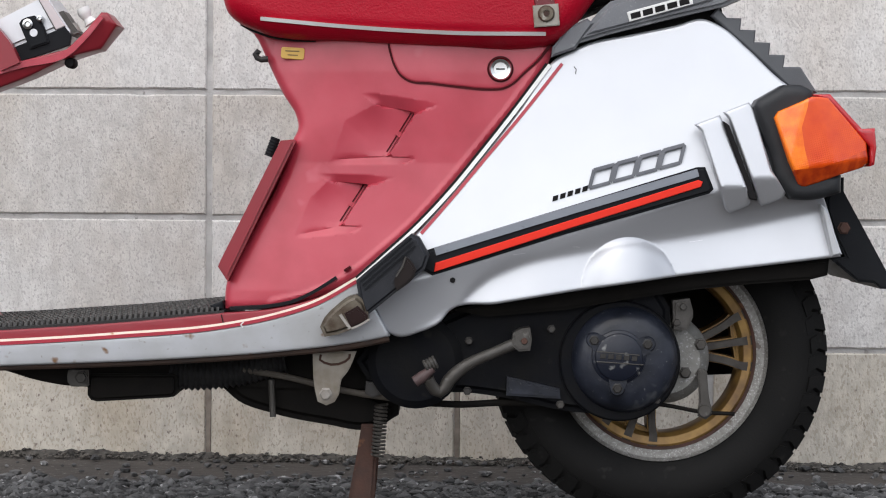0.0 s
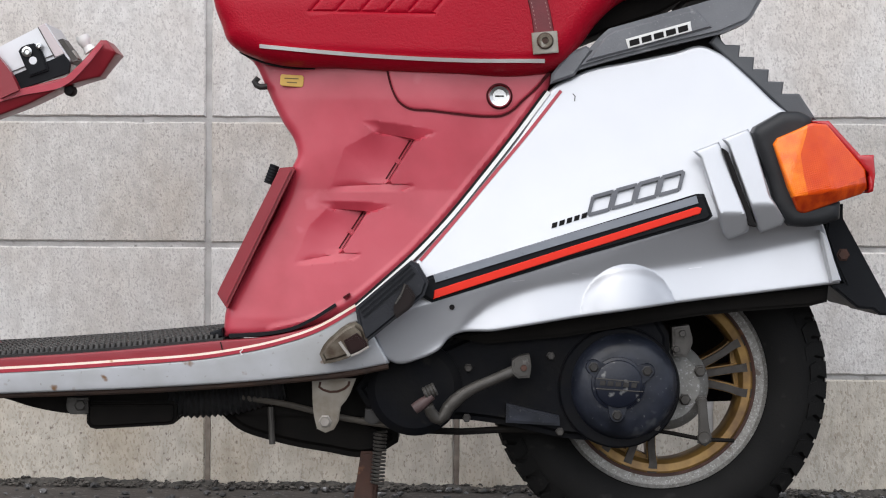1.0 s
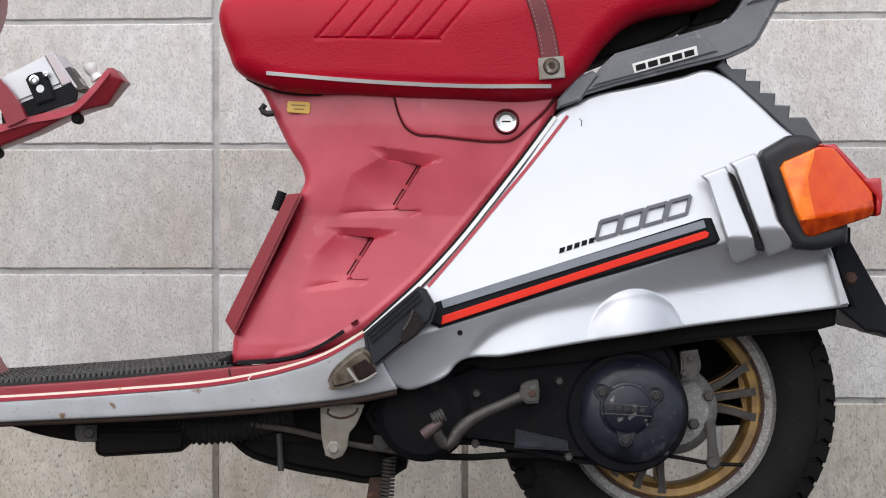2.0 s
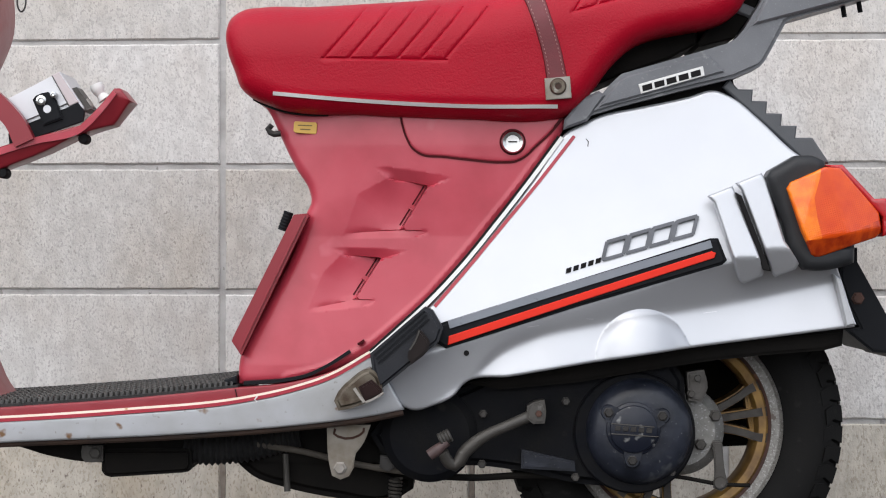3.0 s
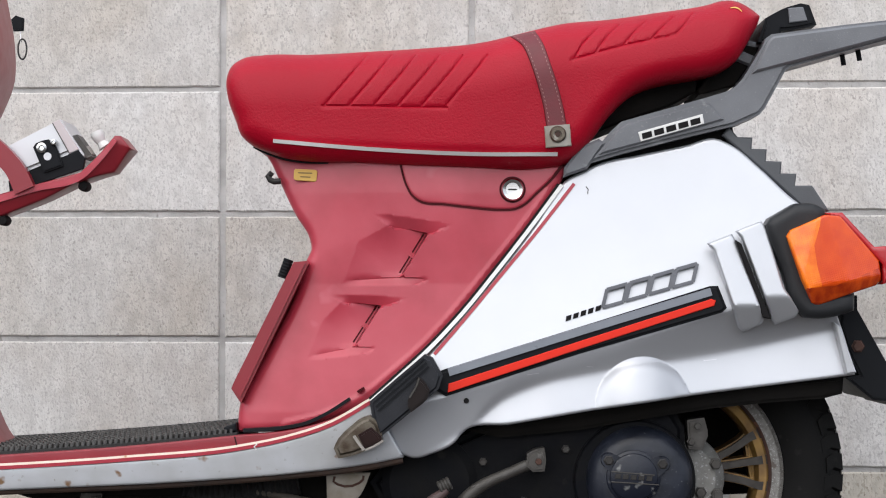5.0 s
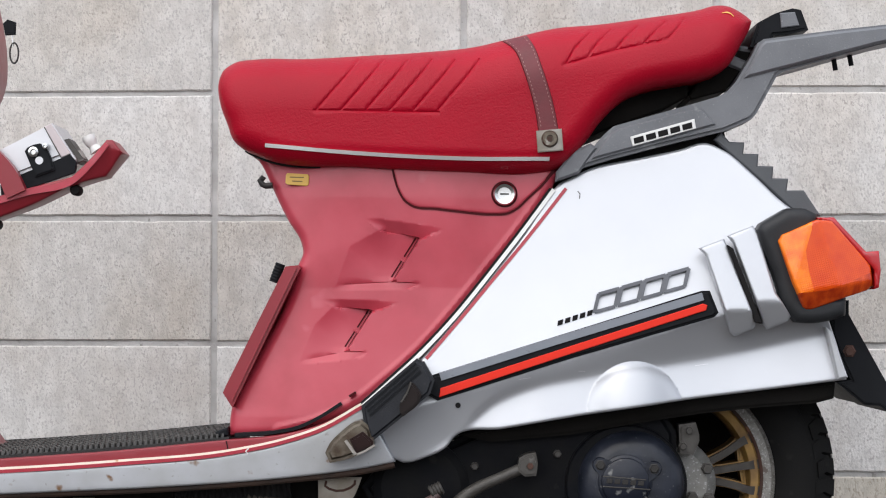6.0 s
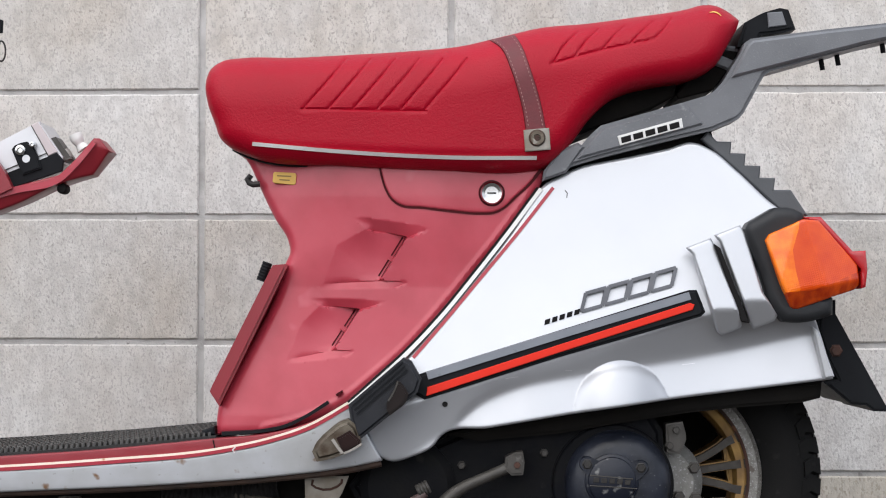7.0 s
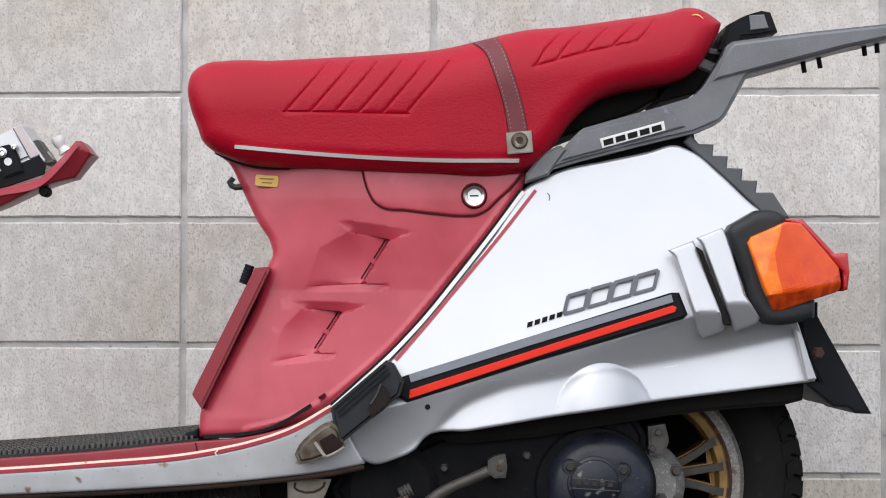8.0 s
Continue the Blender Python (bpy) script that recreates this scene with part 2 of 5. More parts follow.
def part(name, bm, material, parent, label=""):
    """Links a bmesh as one mesh under a thing or a part; its coordinates are the world's."""
    me = bpy.data.meshes.new(name)
    bmesh.ops.recalc_face_normals(bm, faces=bm.faces)
    for f in bm.faces:
        f.smooth = True
    bm.to_mesh(me)
    bm.free()
    me.set_sharp_from_angle(angle=radians(33))
    me.materials.append(material)
    ob = new(name, me)
    if parent:
        ob.parent = parent
        if parent.type == "EMPTY":
            ob.matrix_parent_inverse = Matrix.Translation(parent.location).inverted()
    return tagged(ob, label)


def curve(pts, step=0.006, closed=True, corner=42.0):
    """A smooth line through points; turns sharper than corner degrees stay corners."""
    p = np.array(pts, float)
    k = len(p)
    prev, nxt = np.roll(p, 1, 0), np.roll(p, -1, 0)
    if not closed:
        prev[0], nxt[-1] = p[0], p[-1]
    tin, tout = np.zeros_like(p), np.zeros_like(p)
    for i in range(k):
        a, b = p[i] - prev[i], nxt[i] - p[i]
        la, lb = np.linalg.norm(a), np.linalg.norm(b)
        if la < 1e-9 or lb < 1e-9:
            tin[i] = tout[i] = (b / lb if lb > 1e-9 else a / la)
            continue
        a, b = a / la, b / lb
        turn = math.degrees(math.acos(max(-1, min(1, float(a @ b)))))
        if turn > corner:
            tin[i], tout[i] = a, b
        else:
            m = a * lb + b * la
            tin[i] = tout[i] = m / np.linalg.norm(m)
    out = []
    for i in range(k if closed else k - 1):
        j = (i + 1) % k
        d = np.linalg.norm(p[j] - p[i])
        c = max(1, int(round(d / step)))
        for s in np.arange(c) / c:
            h = (2 * s**3 - 3 * s**2 + 1, s**3 - 2 * s**2 + s, -2 * s**3 + 3 * s**2, s**3 - s**2)
            out.append(h[0] * p[i] + h[1] * d * tout[i] + h[2] * p[j] + h[3] * d * tin[j])
    if not closed:
        out.append(p[-1])
    return np.array(out)


def distance(q, line, closed=True):
    """How far points q lie from a line."""
    a = line if closed else line[:-1]
    b = np.roll(line, -1, 0) if closed else line[1:]
    best = np.full(len(q), 1e9)
    for s, e in zip(a, b):
        d = e - s
        t = np.clip(((q - s) @ d) / max(d @ d, 1e-12), 0, 1)
        best = np.minimum(best, np.linalg.norm(q - s - t[:, None] * d, axis=1))
    return best


def inside(q, loop):
    x, y = q[:, 0], q[:, 1]
    r = np.zeros(len(q), bool)
    for a, b in zip(loop, np.roll(loop, -1, 0)):
        hit = (a[1] > y) != (b[1] > y)
        with np.errstate(divide="ignore", invalid="ignore"):
            r ^= hit & (x < (b[0] - a[0]) * (y - a[1]) / (b[1] - a[1]) + a[0])
    return r


def height(q, line):
    """How far points q lie above (+) a line that runs from left to right."""
    return q[:, 1] - np.interp(q[:, 0], line[:, 0], line[:, 1])


def pillow(outline, y0, y1, r, step=0.006, relief=None, lines=(), corner=42.0):
    """A solid with this outline seen from the side, from y0 (near) to y1 (far), its rims rounded by r. relief(q) sinks the side faces."""
    loop = curve(outline, step, corner=corner)
    if ((loop[:, 0] * np.roll(loop[:, 1], -1) - np.roll(loop[:, 0], -1) * loop[:, 1]).sum()) < 0:
        loop = loop[::-1]
    tangent = np.roll(loop, -1, 0) - np.roll(loop, 1, 0)
    tangent /= np.maximum(np.linalg.norm(tangent, axis=1), 1e-9)[:, None]
    inward = np.stack([-tangent[:, 1], tangent[:, 0]], 1)
    rings = []
    wide = r > 2.5 * step
    for a in ((12, 24, 38) if wide else (25, 50, 72, 90)):
        d = r * (1 - math.cos(radians(a)))
        q = loop + inward * d
        rings.append(q[(distance(q, loop) > 0.93 * d) & inside(q, loop)])
    lo, hi = loop.min(0), loop.max(0)
    gx, gz = np.meshgrid(np.arange(lo[0], hi[0], step), np.arange(lo[1], hi[1], step))
    gx = gx + (np.arange(len(gx)) % 2)[:, None] * step / 2
    g = np.stack([gx.ravel(), gz.ravel()], 1)
    g = g[inside(g, loop)]
    g = g[distance(g, loop) > (r * 0.212 if wide else r) + 0.45 * step]
    pts = np.vstack([loop, *rings, g])
    edges = []
    for ln in lines:
        ln = np.array(ln, float)
        ln = ln[inside(ln, loop)]
        edges += [(len(pts) + i, len(pts) + i + 1) for i in range(len(ln) - 1)]
        pts = np.vstack([pts, ln])
    v, _, f, _, _, _ = delaunay_2d_cdt([Vector(p) for p in pts], edges, [list(range(len(loop)))], 1, 1e-5)
    q = np.array([(a.x, a.y) for a in v])
    d = distance(q, loop)
    sink = np.where(d < r, r - np.sqrt(np.maximum(r * r - (r - np.minimum(d, r)) ** 2, 0)), 0)
    if relief:
        sink = sink + relief(q)
    bm = bmesh.new()
    near = [bm.verts.new((p[0], y0 + s, p[1])) for p, s in zip(q, sink)]
    far = [bm.verts.new((p[0], y1 - s, p[1])) for p, s in zip(q, sink)]
    count = {}
    for t in f:
        for a, b in zip(t, t[1:] + t[:1]):
            count[(min(a, b), max(a, b))] = count.get((min(a, b), max(a, b)), 0) + 1
        bm.faces.new([near[i] for i in t])
        bm.faces.new([far[i] for i in reversed(t)])
    for (a, b), c in count.items():
        if c == 1:
            bm.faces.new((near[a], near[b], far[b], far[a]))
    return bm


def plate(outline, y0, y1, bevel=0.002, segments=2, smooth=True, corner=42.0, step=0.008):
    """A flat piece with this outline, from y0 to y1, its edges bevelled."""
    loop = curve(outline, step, corner=corner) if smooth else np.array(outline)
    bm = bmesh.new()
    f = bm.faces.new([bm.verts.new((x, y0, z)) for x, z in loop])
    g = bmesh.ops.extrude_face_region(bm, geom=[f])
    bmesh.ops.translate(bm, vec=(0, y1 - y0, 0), verts=[e for e in g["geom"] if isinstance(e, bmesh.types.BMVert)])
    bmesh.ops.recalc_face_normals(bm, faces=bm.faces)
    if bevel:
        rims = [e for e in bm.edges if abs(e.verts[0].co.y - e.verts[1].co.y) < 1e-6]
        bmesh.ops.bevel(bm, geom=rims, offset=bevel, segments=segments, affect="EDGES", clamp_overlap=True)
    bmesh.ops.triangulate(bm, faces=[f for f in bm.faces if len(f.verts) > 4])
    return bm


def band(line, width, y0, y1, step=0.006, bevel=0.0008):
    """A strip of this width along an open line."""
    c = curve(line, step, closed=False)
    t = np.gradient(c, axis=0)
    t /= np.linalg.norm(t, axis=1)[:, None]
    n = np.stack([-t[:, 1], t[:, 0]], 1)
    w = np.interp(np.linspace(0, 1, len(c)), np.linspace(0, 1, len(np.atleast_1d(width))), np.atleast_1d(width))[:, None]
    a, b = c + n * w / 2, c - n * w / 2
    bm = bmesh.new()
    ya = y0 if callable(y0) else (lambda q: np.full(len(q), y0))
    rows = []
    for q in (a, b):
        rows.append([bm.verts.new((p[0], y, p[1])) for p, y in zip(q, ya(q))])
        rows.append([bm.verts.new((p[0], y + (y1 - y0 if not callable(y0) else y1), p[1])) for p, y in zip(q, ya(q))])
    an, af, bn, bf = rows
    for i in range(len(c) - 1):
        for s, e in ((an, bn), (bn, bf), (bf, af), (af, an)):
            bm.faces.new((s[i], s[i + 1], e[i + 1], e[i]))
    bm.faces.new((an[0], bn[0], bf[0], af[0]))
    bm.faces.new((an[-1], af[-1], bf[-1], bn[-1]))
    return bm


def lathe(cx, cz, profile, n=48):
    """Turned about an axis across the scooter: profile of (radius, y)."""
    bm = bmesh.new()
    rows = []
    for r, y in profile:
        if r < 1e-5:
            rows.append([bm.verts.new((cx, y, cz))])
        else:
            rows.append([bm.verts.new((cx + r * math.cos(a), y, cz + r * math.sin(a))) for a in np.arange(n) / n * 2 * math.pi])
    for a, b in zip(rows, rows[1:]):
        for i in range(n):
            j = (i + 1) % n
            if len(a) == 1 and len(b) > 1:
                bm.faces.new((a[0], b[i], b[j]))
            elif len(b) == 1 and len(a) > 1:
                bm.faces.new((a[i], b[0], a[j]))
            elif len(a) > 1:
                bm.faces.new((a[i], b[i], b[j], a[j]))
    return bm


def tube(path, radius, n=12, step=0.008, wave=None):
    """A round rod along points (x, y, z), closed at its ends."""
    c = curve(path, step, closed=False, corner=80)
    t = np.gradient(c, axis=0)
    t /= np.linalg.norm(t, axis=1)[:, None]
    bm = bmesh.new()
    rings = []
    up = np.array([0.13, 0.9, 0.21])
    for i, (p, d) in enumerate(zip(c, t)):
        s = np.cross(d, up)
        s /= np.linalg.norm(s)
        u = np.cross(s, d)
        r = np.interp(i / max(1, len(c) - 1), np.linspace(0, 1, len(np.atleast_1d(radius))), np.atleast_1d(radius))
        if wave:
            r *= 1 + wave * (i % 2)
        rings.append([bm.verts.new(p + r * (math.cos(a) * s + math.sin(a) * u)) for a in np.arange(n) / n * 2 * math.pi])
    for a, b in zip(rings, rings[1:]):
        for i in range(n):
            bm.faces.new((a[i], a[(i + 1) % n], b[(i + 1) % n], b[i]))
    bm.faces.new(rings[0]), bm.faces.new(rings[-1])
    return bm


def bolt(p, y, r, deep=0.006, hexagon=True):
    """A bolt head with a domed washer, its face at y."""
    bm = lathe(p[0], p[1], [(0, y), (r * 0.72, y), (r * 0.8, y + 0.001), (r * 0.8, y + deep * 0.6), (r, y + deep * 0.65), (r, y + deep + 0.004), (0, y + deep + 0.004)], 6 if hexagon else 20)
    return bm


# ---- the setting ----
ground_bm = bmesh.new()
bmesh.ops.create_grid(ground_bm, x_segments=8, y_segments=8, size=400)
ground = part("ground", ground_bm, GROUND, None)
tagged(ground, "dark gravel and dirt ground beside the wall", "ground", kind="structure")

WALL_TURN = -4.6
wall_at = pose(0, 3.66, 0, 0, 0, WALL_TURN)


def box_bm(x0, x1, y0, y1, z0, z1, bevel=0.0):
    bm = bmesh.new()
    bmesh.ops.create_cube(bm, size=1)
    for v in bm.verts:
        v.co = (x0 + (v.co.x + 0.5) * (x1 - x0), y0 + (v.co.y + 0.5) * (y1 - y0), z0 + (v.co.z + 0.5) * (z1 - z0))
    if bevel:
        bmesh.ops.bevel(bm, geom=bm.edges[:], offset=bevel, segments=2, affect="EDGES")
    return bm


wall = part("wall_garden", box_bm(-2.765, 3.51, 0.0034, 0.11, -0.1, 1.6), MORTAR, None)
wall.matrix_world = wall_at
tagged(wall, "weathered pale concrete block wall with mortar joints", "wall", kind="structure")
# ---- the scooter ----
scooter = thing("motor_scooter", (0.2, YC, 0.0), "old red and silver motor scooter on its centre stand on gravel", "scooter")

# silver tail cowl: bright upper side, a crease, a tucked-in band and a flared lower edge with a round bulge
CREASE = np.array([(-0.1285, 0.2991), (-0.1005, 0.3091), (-0.0166, 0.3294), (0.1511, 0.3810), (0.3291, 0.4334), (0.3814, 0.4499), (0.5000, 0.4766)])
CREASE = curve(CREASE, 0.004, False)
TUCK = np.array([(-0.1280, 0.2233), (-0.0581, 0.2448), (0.0083, 0.2860), (0.0326, 0.3073), (0.0570, 0.3271), (0.0954, 0.3442), (0.1863, 0.3638), (0.3261, 0.3851), (0.4798, 0.4170), (0.5426, 0.4300)])
TUCK = curve(TUCK, 0.004, False)
BULGE = (0.2316, 0.3171)


FOLD = curve([(-0.1002, 0.2508), (-0.0336, 0.2576), (-0.0126, 0.2683), (0.0083, 0.2853), (0.0256, 0.3065), (0.0430, 0.3263), (0.0618, 0.3404), (0.0849, 0.3511), (0.1233, 0.3612)] + [(0.36, 0.4440), (0.5, 0.4766)], 0.004, False)


def soft(x, e):
    """Zero below nought and x above it, with a rounded turn of width e."""
    return 0.5 * (x + np.sqrt(x * x + e * e))


def cowl_relief(q):
    up, fold, low = height(q, CREASE), height(q, FOLD), height(q, TUCK)

    k = np.interp(q[:, 0], (0.05, 0.2), (0.5, 0.3))

    def side(e):
        return 0.24 * soft(up, 0.002) - 0.15 * np.maximum(up, 0) ** 2 + 0.2 * soft(-up, 0.002) + k * soft(-fold, 0.005) - (k + 0.41) * soft(-low, e)

    d = np.hypot((q[:, 0] - BULGE[0]) / 0.06, (q[:, 1] - BULGE[1]) / 0.063)
    w = np.clip((1 - d) / 0.3, 0, 1)
    w = w * w * (3 - 2 * w)
    return (1 - w) * side(0.006) + w * (side(0.05) + 0.012) - 0.019 * np.maximum(1 - d**2, 0)


cowl = part("rear_cowl", pillow([(0.1390, 0.6020), (0.1578, 0.6119), (0.1773, 0.6211), (0.2331, 0.6334), (0.2890, 0.6450), (0.3253, 0.6536), (0.3449, 0.6454), (0.3802, 0.6156), (0.4192, 0.5775), (0.4368, 0.5636), (0.4590, 0.4658), (0.4806, 0.4155), (0.4954, 0.3574), (0.3973, 0.3447), (0.2922, 0.3314), (0.1660, 0.3129), (0.0679, 0.2960), (0.0083, 0.2858), (-0.0022, 0.2730), (-0.0266, 0.2602), (-0.0582, 0.2543), (-0.0667, 0.2585), (-0.0830, 0.2879), (-0.1008, 0.3215), (-0.0589, 0.3583), (-0.0310, 0.3852), (0.0107, 0.4332), (0.0524, 0.4839), (0.0940, 0.5381), (0.1320, 0.5950)],
    2.865, 2 * YC - 2.865, 0.004, 0.003, cowl_relief,
    [CREASE, TUCK, [(BULGE[0] + 0.06 * math.cos(a), BULGE[1] + 0.063 * math.sin(a)) for a in np.linspace(0.02, 3.12, 40)]]), SILVER, scooter, "silver painted tail cowl with scratches")


def on_cowl(q, lift=0.0):
    return 2.865 + cowl_relief(np.atleast_2d(np.array(q, float))) - lift


def cowl_y(p, lift=0.0):
    return float(on_cowl([p], lift)[0])


part("pinstripe", band([(0.1478, 0.5962), (0.1008, 0.5359), (0.0579, 0.4839), (0.0142, 0.4311), (-0.0274, 0.3825)], 0.0042, lambda q: on_cowl(q, 0.001), 0.002), PINK, cowl, "thin faded red pinstripe")
part("edge_strip", band([(0.1325, 0.5947), (0.0910, 0.5386), (0.0495, 0.4852), (0.0072, 0.4332), (-0.0366, 0.3867), (-0.0728, 0.3535), (-0.1062, 0.3238)], 0.0048, lambda q: on_cowl(q, 0.0025), 0.01), WHITE, cowl, "pale edge strip")
part("seam_gap", band([(0.1283, 0.5961), (0.0875, 0.5407), (0.0460, 0.4873), (0.0037, 0.4353), (-0.0401, 0.3887), (-0.0756, 0.3563), (-0.1076, 0.3273)], 0.003, lambda q: on_cowl(q, 0.0005), 0.01), INK, cowl, "dark seam")
# moulding with a red inlay
part("moulding", plate([(-0.0293, 0.3590), (-0.0133, 0.3647), (0.1503, 0.4161), (0.3137, 0.4675), (0.3227, 0.4676), (0.3335, 0.4405), (0.3280, 0.4348), (0.1506, 0.3833), (-0.0130, 0.3312), (-0.0249, 0.3381)], 2.855, 2.89, 0.004, 3, False), BLACK, cowl, "black rubber side moulding")
part("moulding_ridge", band([(-0.0097, 0.3608), (0.1500, 0.4107), (0.3137, 0.4605)], 0.0095, 2.8525, 2.858), SLATE, cowl, "slate grey rounded rib")
part("inlay", plate([(-0.0096, 0.3468), (0.1501, 0.3988), (0.3138, 0.4515), (0.3193, 0.4494), (0.3173, 0.4432), (0.1502, 0.3891), (-0.0109, 0.3357)], 2.8525, 2.858, 0.0008, 1, False), ORANGE, cowl, "glossy red inlay")
part("paint_chip", band([(0.1624, 0.5926), (0.1653, 0.5892), (0.1646, 0.5829)], 0.0012, lambda q: on_cowl(q, 0.0004), 0.002, 0.002), DARK_STEEL, cowl, "small paint chip")
for line in ([(0.0870, 0.3574), (0.1024, 0.3596)], [(0.1612, 0.3677), (0.1696, 0.3671)], [(0.3070, 0.3744), (0.3238, 0.3766)]):
    part("scratch", band(line, 0.0007, lambda q: on_cowl(q, 0.0004), 0.002, 0.003), BOX, cowl, "pale scratch")
hole = (0.0122, 0.3254)
part("drain_hole", lathe(hole[0], hole[1], [(0, cowl_y(hole) - 0.0012), (0.0034, cowl_y(hole) - 0.0012), (0.0034, cowl_y(hole) + 0.004)], 20), INK, cowl)
# badge: the model mark as plain slanted shapes, and the small mark before it as bars
BADGE_A, BADGE_B = np.array((0.1813, 0.4407)), np.array((0.2677, 0.4658))
for i in range(4):
    a = BADGE_A + (BADGE_B - BADGE_A) * i / 3
    along, rise = np.array((0.0255, 0.0072)), np.array((0.0055, 0.0225))
    corners = [a, a + along, a + along + rise, a + rise]
    yb = min(cowl_y(p) for p in corners)
    for u, v, lift in ((0, 1, 0.0026), (1, 2, 0.0029), (2, 3, 0.0026), (3, 0, 0.0029)):
        part("badge_bar", band([corners[u], corners[v]], 0.0044, yb - lift, yb + 0.006), BADGE, cowl, "dark grey slanted badge bar")
for i in range(5):
    a = np.array((0.1353, 0.4236)) + i / 5 * (np.array((0.1813, 0.4386)) - np.array((0.1353, 0.4236)))
    w = 0.0065
    pts = [(a[0], a[1]), (a[0] + w, a[1] + 0.002), (a[0] + w + 0.001, a[1] + 0.0085), (a[0] + 0.001, a[1] + 0.0065)]
    yb = min(cowl_y(p) for p in pts)
    part("small_badge_bar", plate(pts, yb - 0.0015, yb + 0.01, 0.0003, 1, False), INK, cowl)
# two raised air vents with a black slot between them
part("vent_slot", plate([(0.3432, 0.5239), (0.3502, 0.5191), (0.3860, 0.4270), (0.3762, 0.4290)], 2.845, 2.9, 0.001, 1, False), INK, cowl, "black open slot with a torn edge")
for pts in ([(0.3095, 0.5199), (0.3405, 0.5319), (0.3441, 0.5229), (0.3784, 0.4256), (0.3764, 0.4208), (0.3536, 0.4109), (0.3480, 0.4164), (0.3179, 0.5117)], [(0.3447, 0.5354), (0.3763, 0.5480), (0.3820, 0.5377), (0.4022, 0.4653), (0.4219, 0.4363), (0.4178, 0.4294), (0.3930, 0.4195), (0.3881, 0.4264), (0.3517, 0.5271)]):
    q = np.array(pts)

    def fin(p, top=q[:, 1].max(), low=q[:, 1].min()):
        t = (p[:, 1] - low) / (top - low)
        return np.where(t > 0.27, 0.022 * t, 0.006) + np.where(t < 0.27, (0.27 - t) * 0.07, 0)

    part("vent_fin", pillow(pts, 2.835, 2.89, 0.003, 0.004, fin, corner=1), SILVER, cowl, "silver raised vent fin")
part("cowl_return", plate([(0.4670, 0.4230), (0.4739, 0.4181), (0.4942, 0.3609), (0.4817, 0.3581), (0.4754, 0.3860)], 2.8655, 2.9, 0.002, 1, False), SILVER_WORN, cowl, "grey folded rear edge")
# serrated trim up the back of the cowl
part("saw_trim", plate([(0.3346, 0.6582), (0.3430, 0.6682), (0.3545, 0.6555), (0.3730, 0.6550), (0.3717, 0.6408), (0.3909, 0.6402), (0.3897, 0.6253), (0.4096, 0.6247), (0.4083, 0.6098), (0.4282, 0.6093), (0.4263, 0.5944), (0.4476, 0.5945), (0.4693, 0.5620), (0.4365, 0.5668), (0.3862, 0.6132)], 2.915, 2 * YC - 2.915, 0.002, 1, False), DARK_GREY, scooter, "dark grey serrated rear trim")

# tail lamp
lamp = part("lamp_housing", pillow([(0.3807, 0.5428), (0.3855, 0.5511), (0.4171, 0.5693), (0.4407, 0.5688), (0.4546, 0.5620), (0.4533, 0.5544), (0.4613, 0.4657), (0.4899, 0.4590), (0.4894, 0.4375), (0.4756, 0.4325), (0.4410, 0.4274), (0.4285, 0.4287), (0.4172, 0.4411), (0.3986, 0.4916), (0.3822, 0.5345)], 2.845, 2 * YC - 2.845, 0.011, 0.004, corner=30), HOUSING, scooter, "black tail lamp housing")


def amber_relief(q):
    """Flat facets: a raised middle that falls away to the front, the back and the bottom."""
    x0, z0 = (0.4524, 0.5541)
    back = np.clip(q[:, 0] - x0 - 0.6 * (z0 - q[:, 1]) * 0.55, 0, 1) * 0.5
    front = np.clip((0.4401, 0.5347)[0] - 0.25 * (z0 - q[:, 1]) - q[:, 0], 0, 1) * 0.35
    low = np.clip((0.4534, 0.4684)[1] - q[:, 1] + 0.18 * (q[:, 0] - x0), 0, 1) * 0.8
    return back + front + low


# zones of one lens, painted lit at the front and dark at the foot
LENS_ZONES = ([(0.4448, 0.5550), (0.4436, 0.5426), (0.4363, 0.5164), (0.4400, 0.4917), (0.4458, 0.4683)], [(0.4204, 0.4640), (0.4624, 0.4677), (0.5145, 0.4881), (0.5337, 0.4951)])
amber = part("turn_lens", pillow([(0.4045, 0.5286), (0.4092, 0.5362), (0.4380, 0.5488), (0.4489, 0.5543), (0.4696, 0.5531), (0.5199, 0.4991), (0.5229, 0.4744), (0.5161, 0.4681), (0.4859, 0.4589), (0.4420, 0.4428), (0.4350, 0.4476), (0.4223, 0.4757)], 2.826, 2 * YC - 2.826, 0.003, 0.0035, amber_relief, [curve(l, 0.0035, False, 1) for l in LENS_ZONES], corner=1), AMBER, lamp, "ribbed amber turn signal lens")
for m in (AMBER_LIGHT, AMBER_DEEP):
    amber.data.materials.append(m)
edge, foot_line = np.array(LENS_ZONES[0]), np.array(LENS_ZONES[1])
for f in amber.data.polygons:
    x, _, z = f.center
    if z < np.interp(x, foot_line[:, 0], foot_line[:, 1]):
        f.material_index = 2
    elif x < np.interp(-z, -edge[:, 1], edge[:, 0]):
        f.material_index = 1
part("tail_lens", pillow([(0.4499, 0.5580), (0.4749, 0.5582), (0.5143, 0.5161), (0.5303, 0.5169), (0.5327, 0.4927), (0.5302, 0.4718), (0.5247, 0.4697), (0.5243, 0.4940), (0.4709, 0.5505)], 2.85, 2 * YC - 2.85, 0.003, 0.005, corner=1), LENS_RED, lamp, "clear red tail lamp lens")
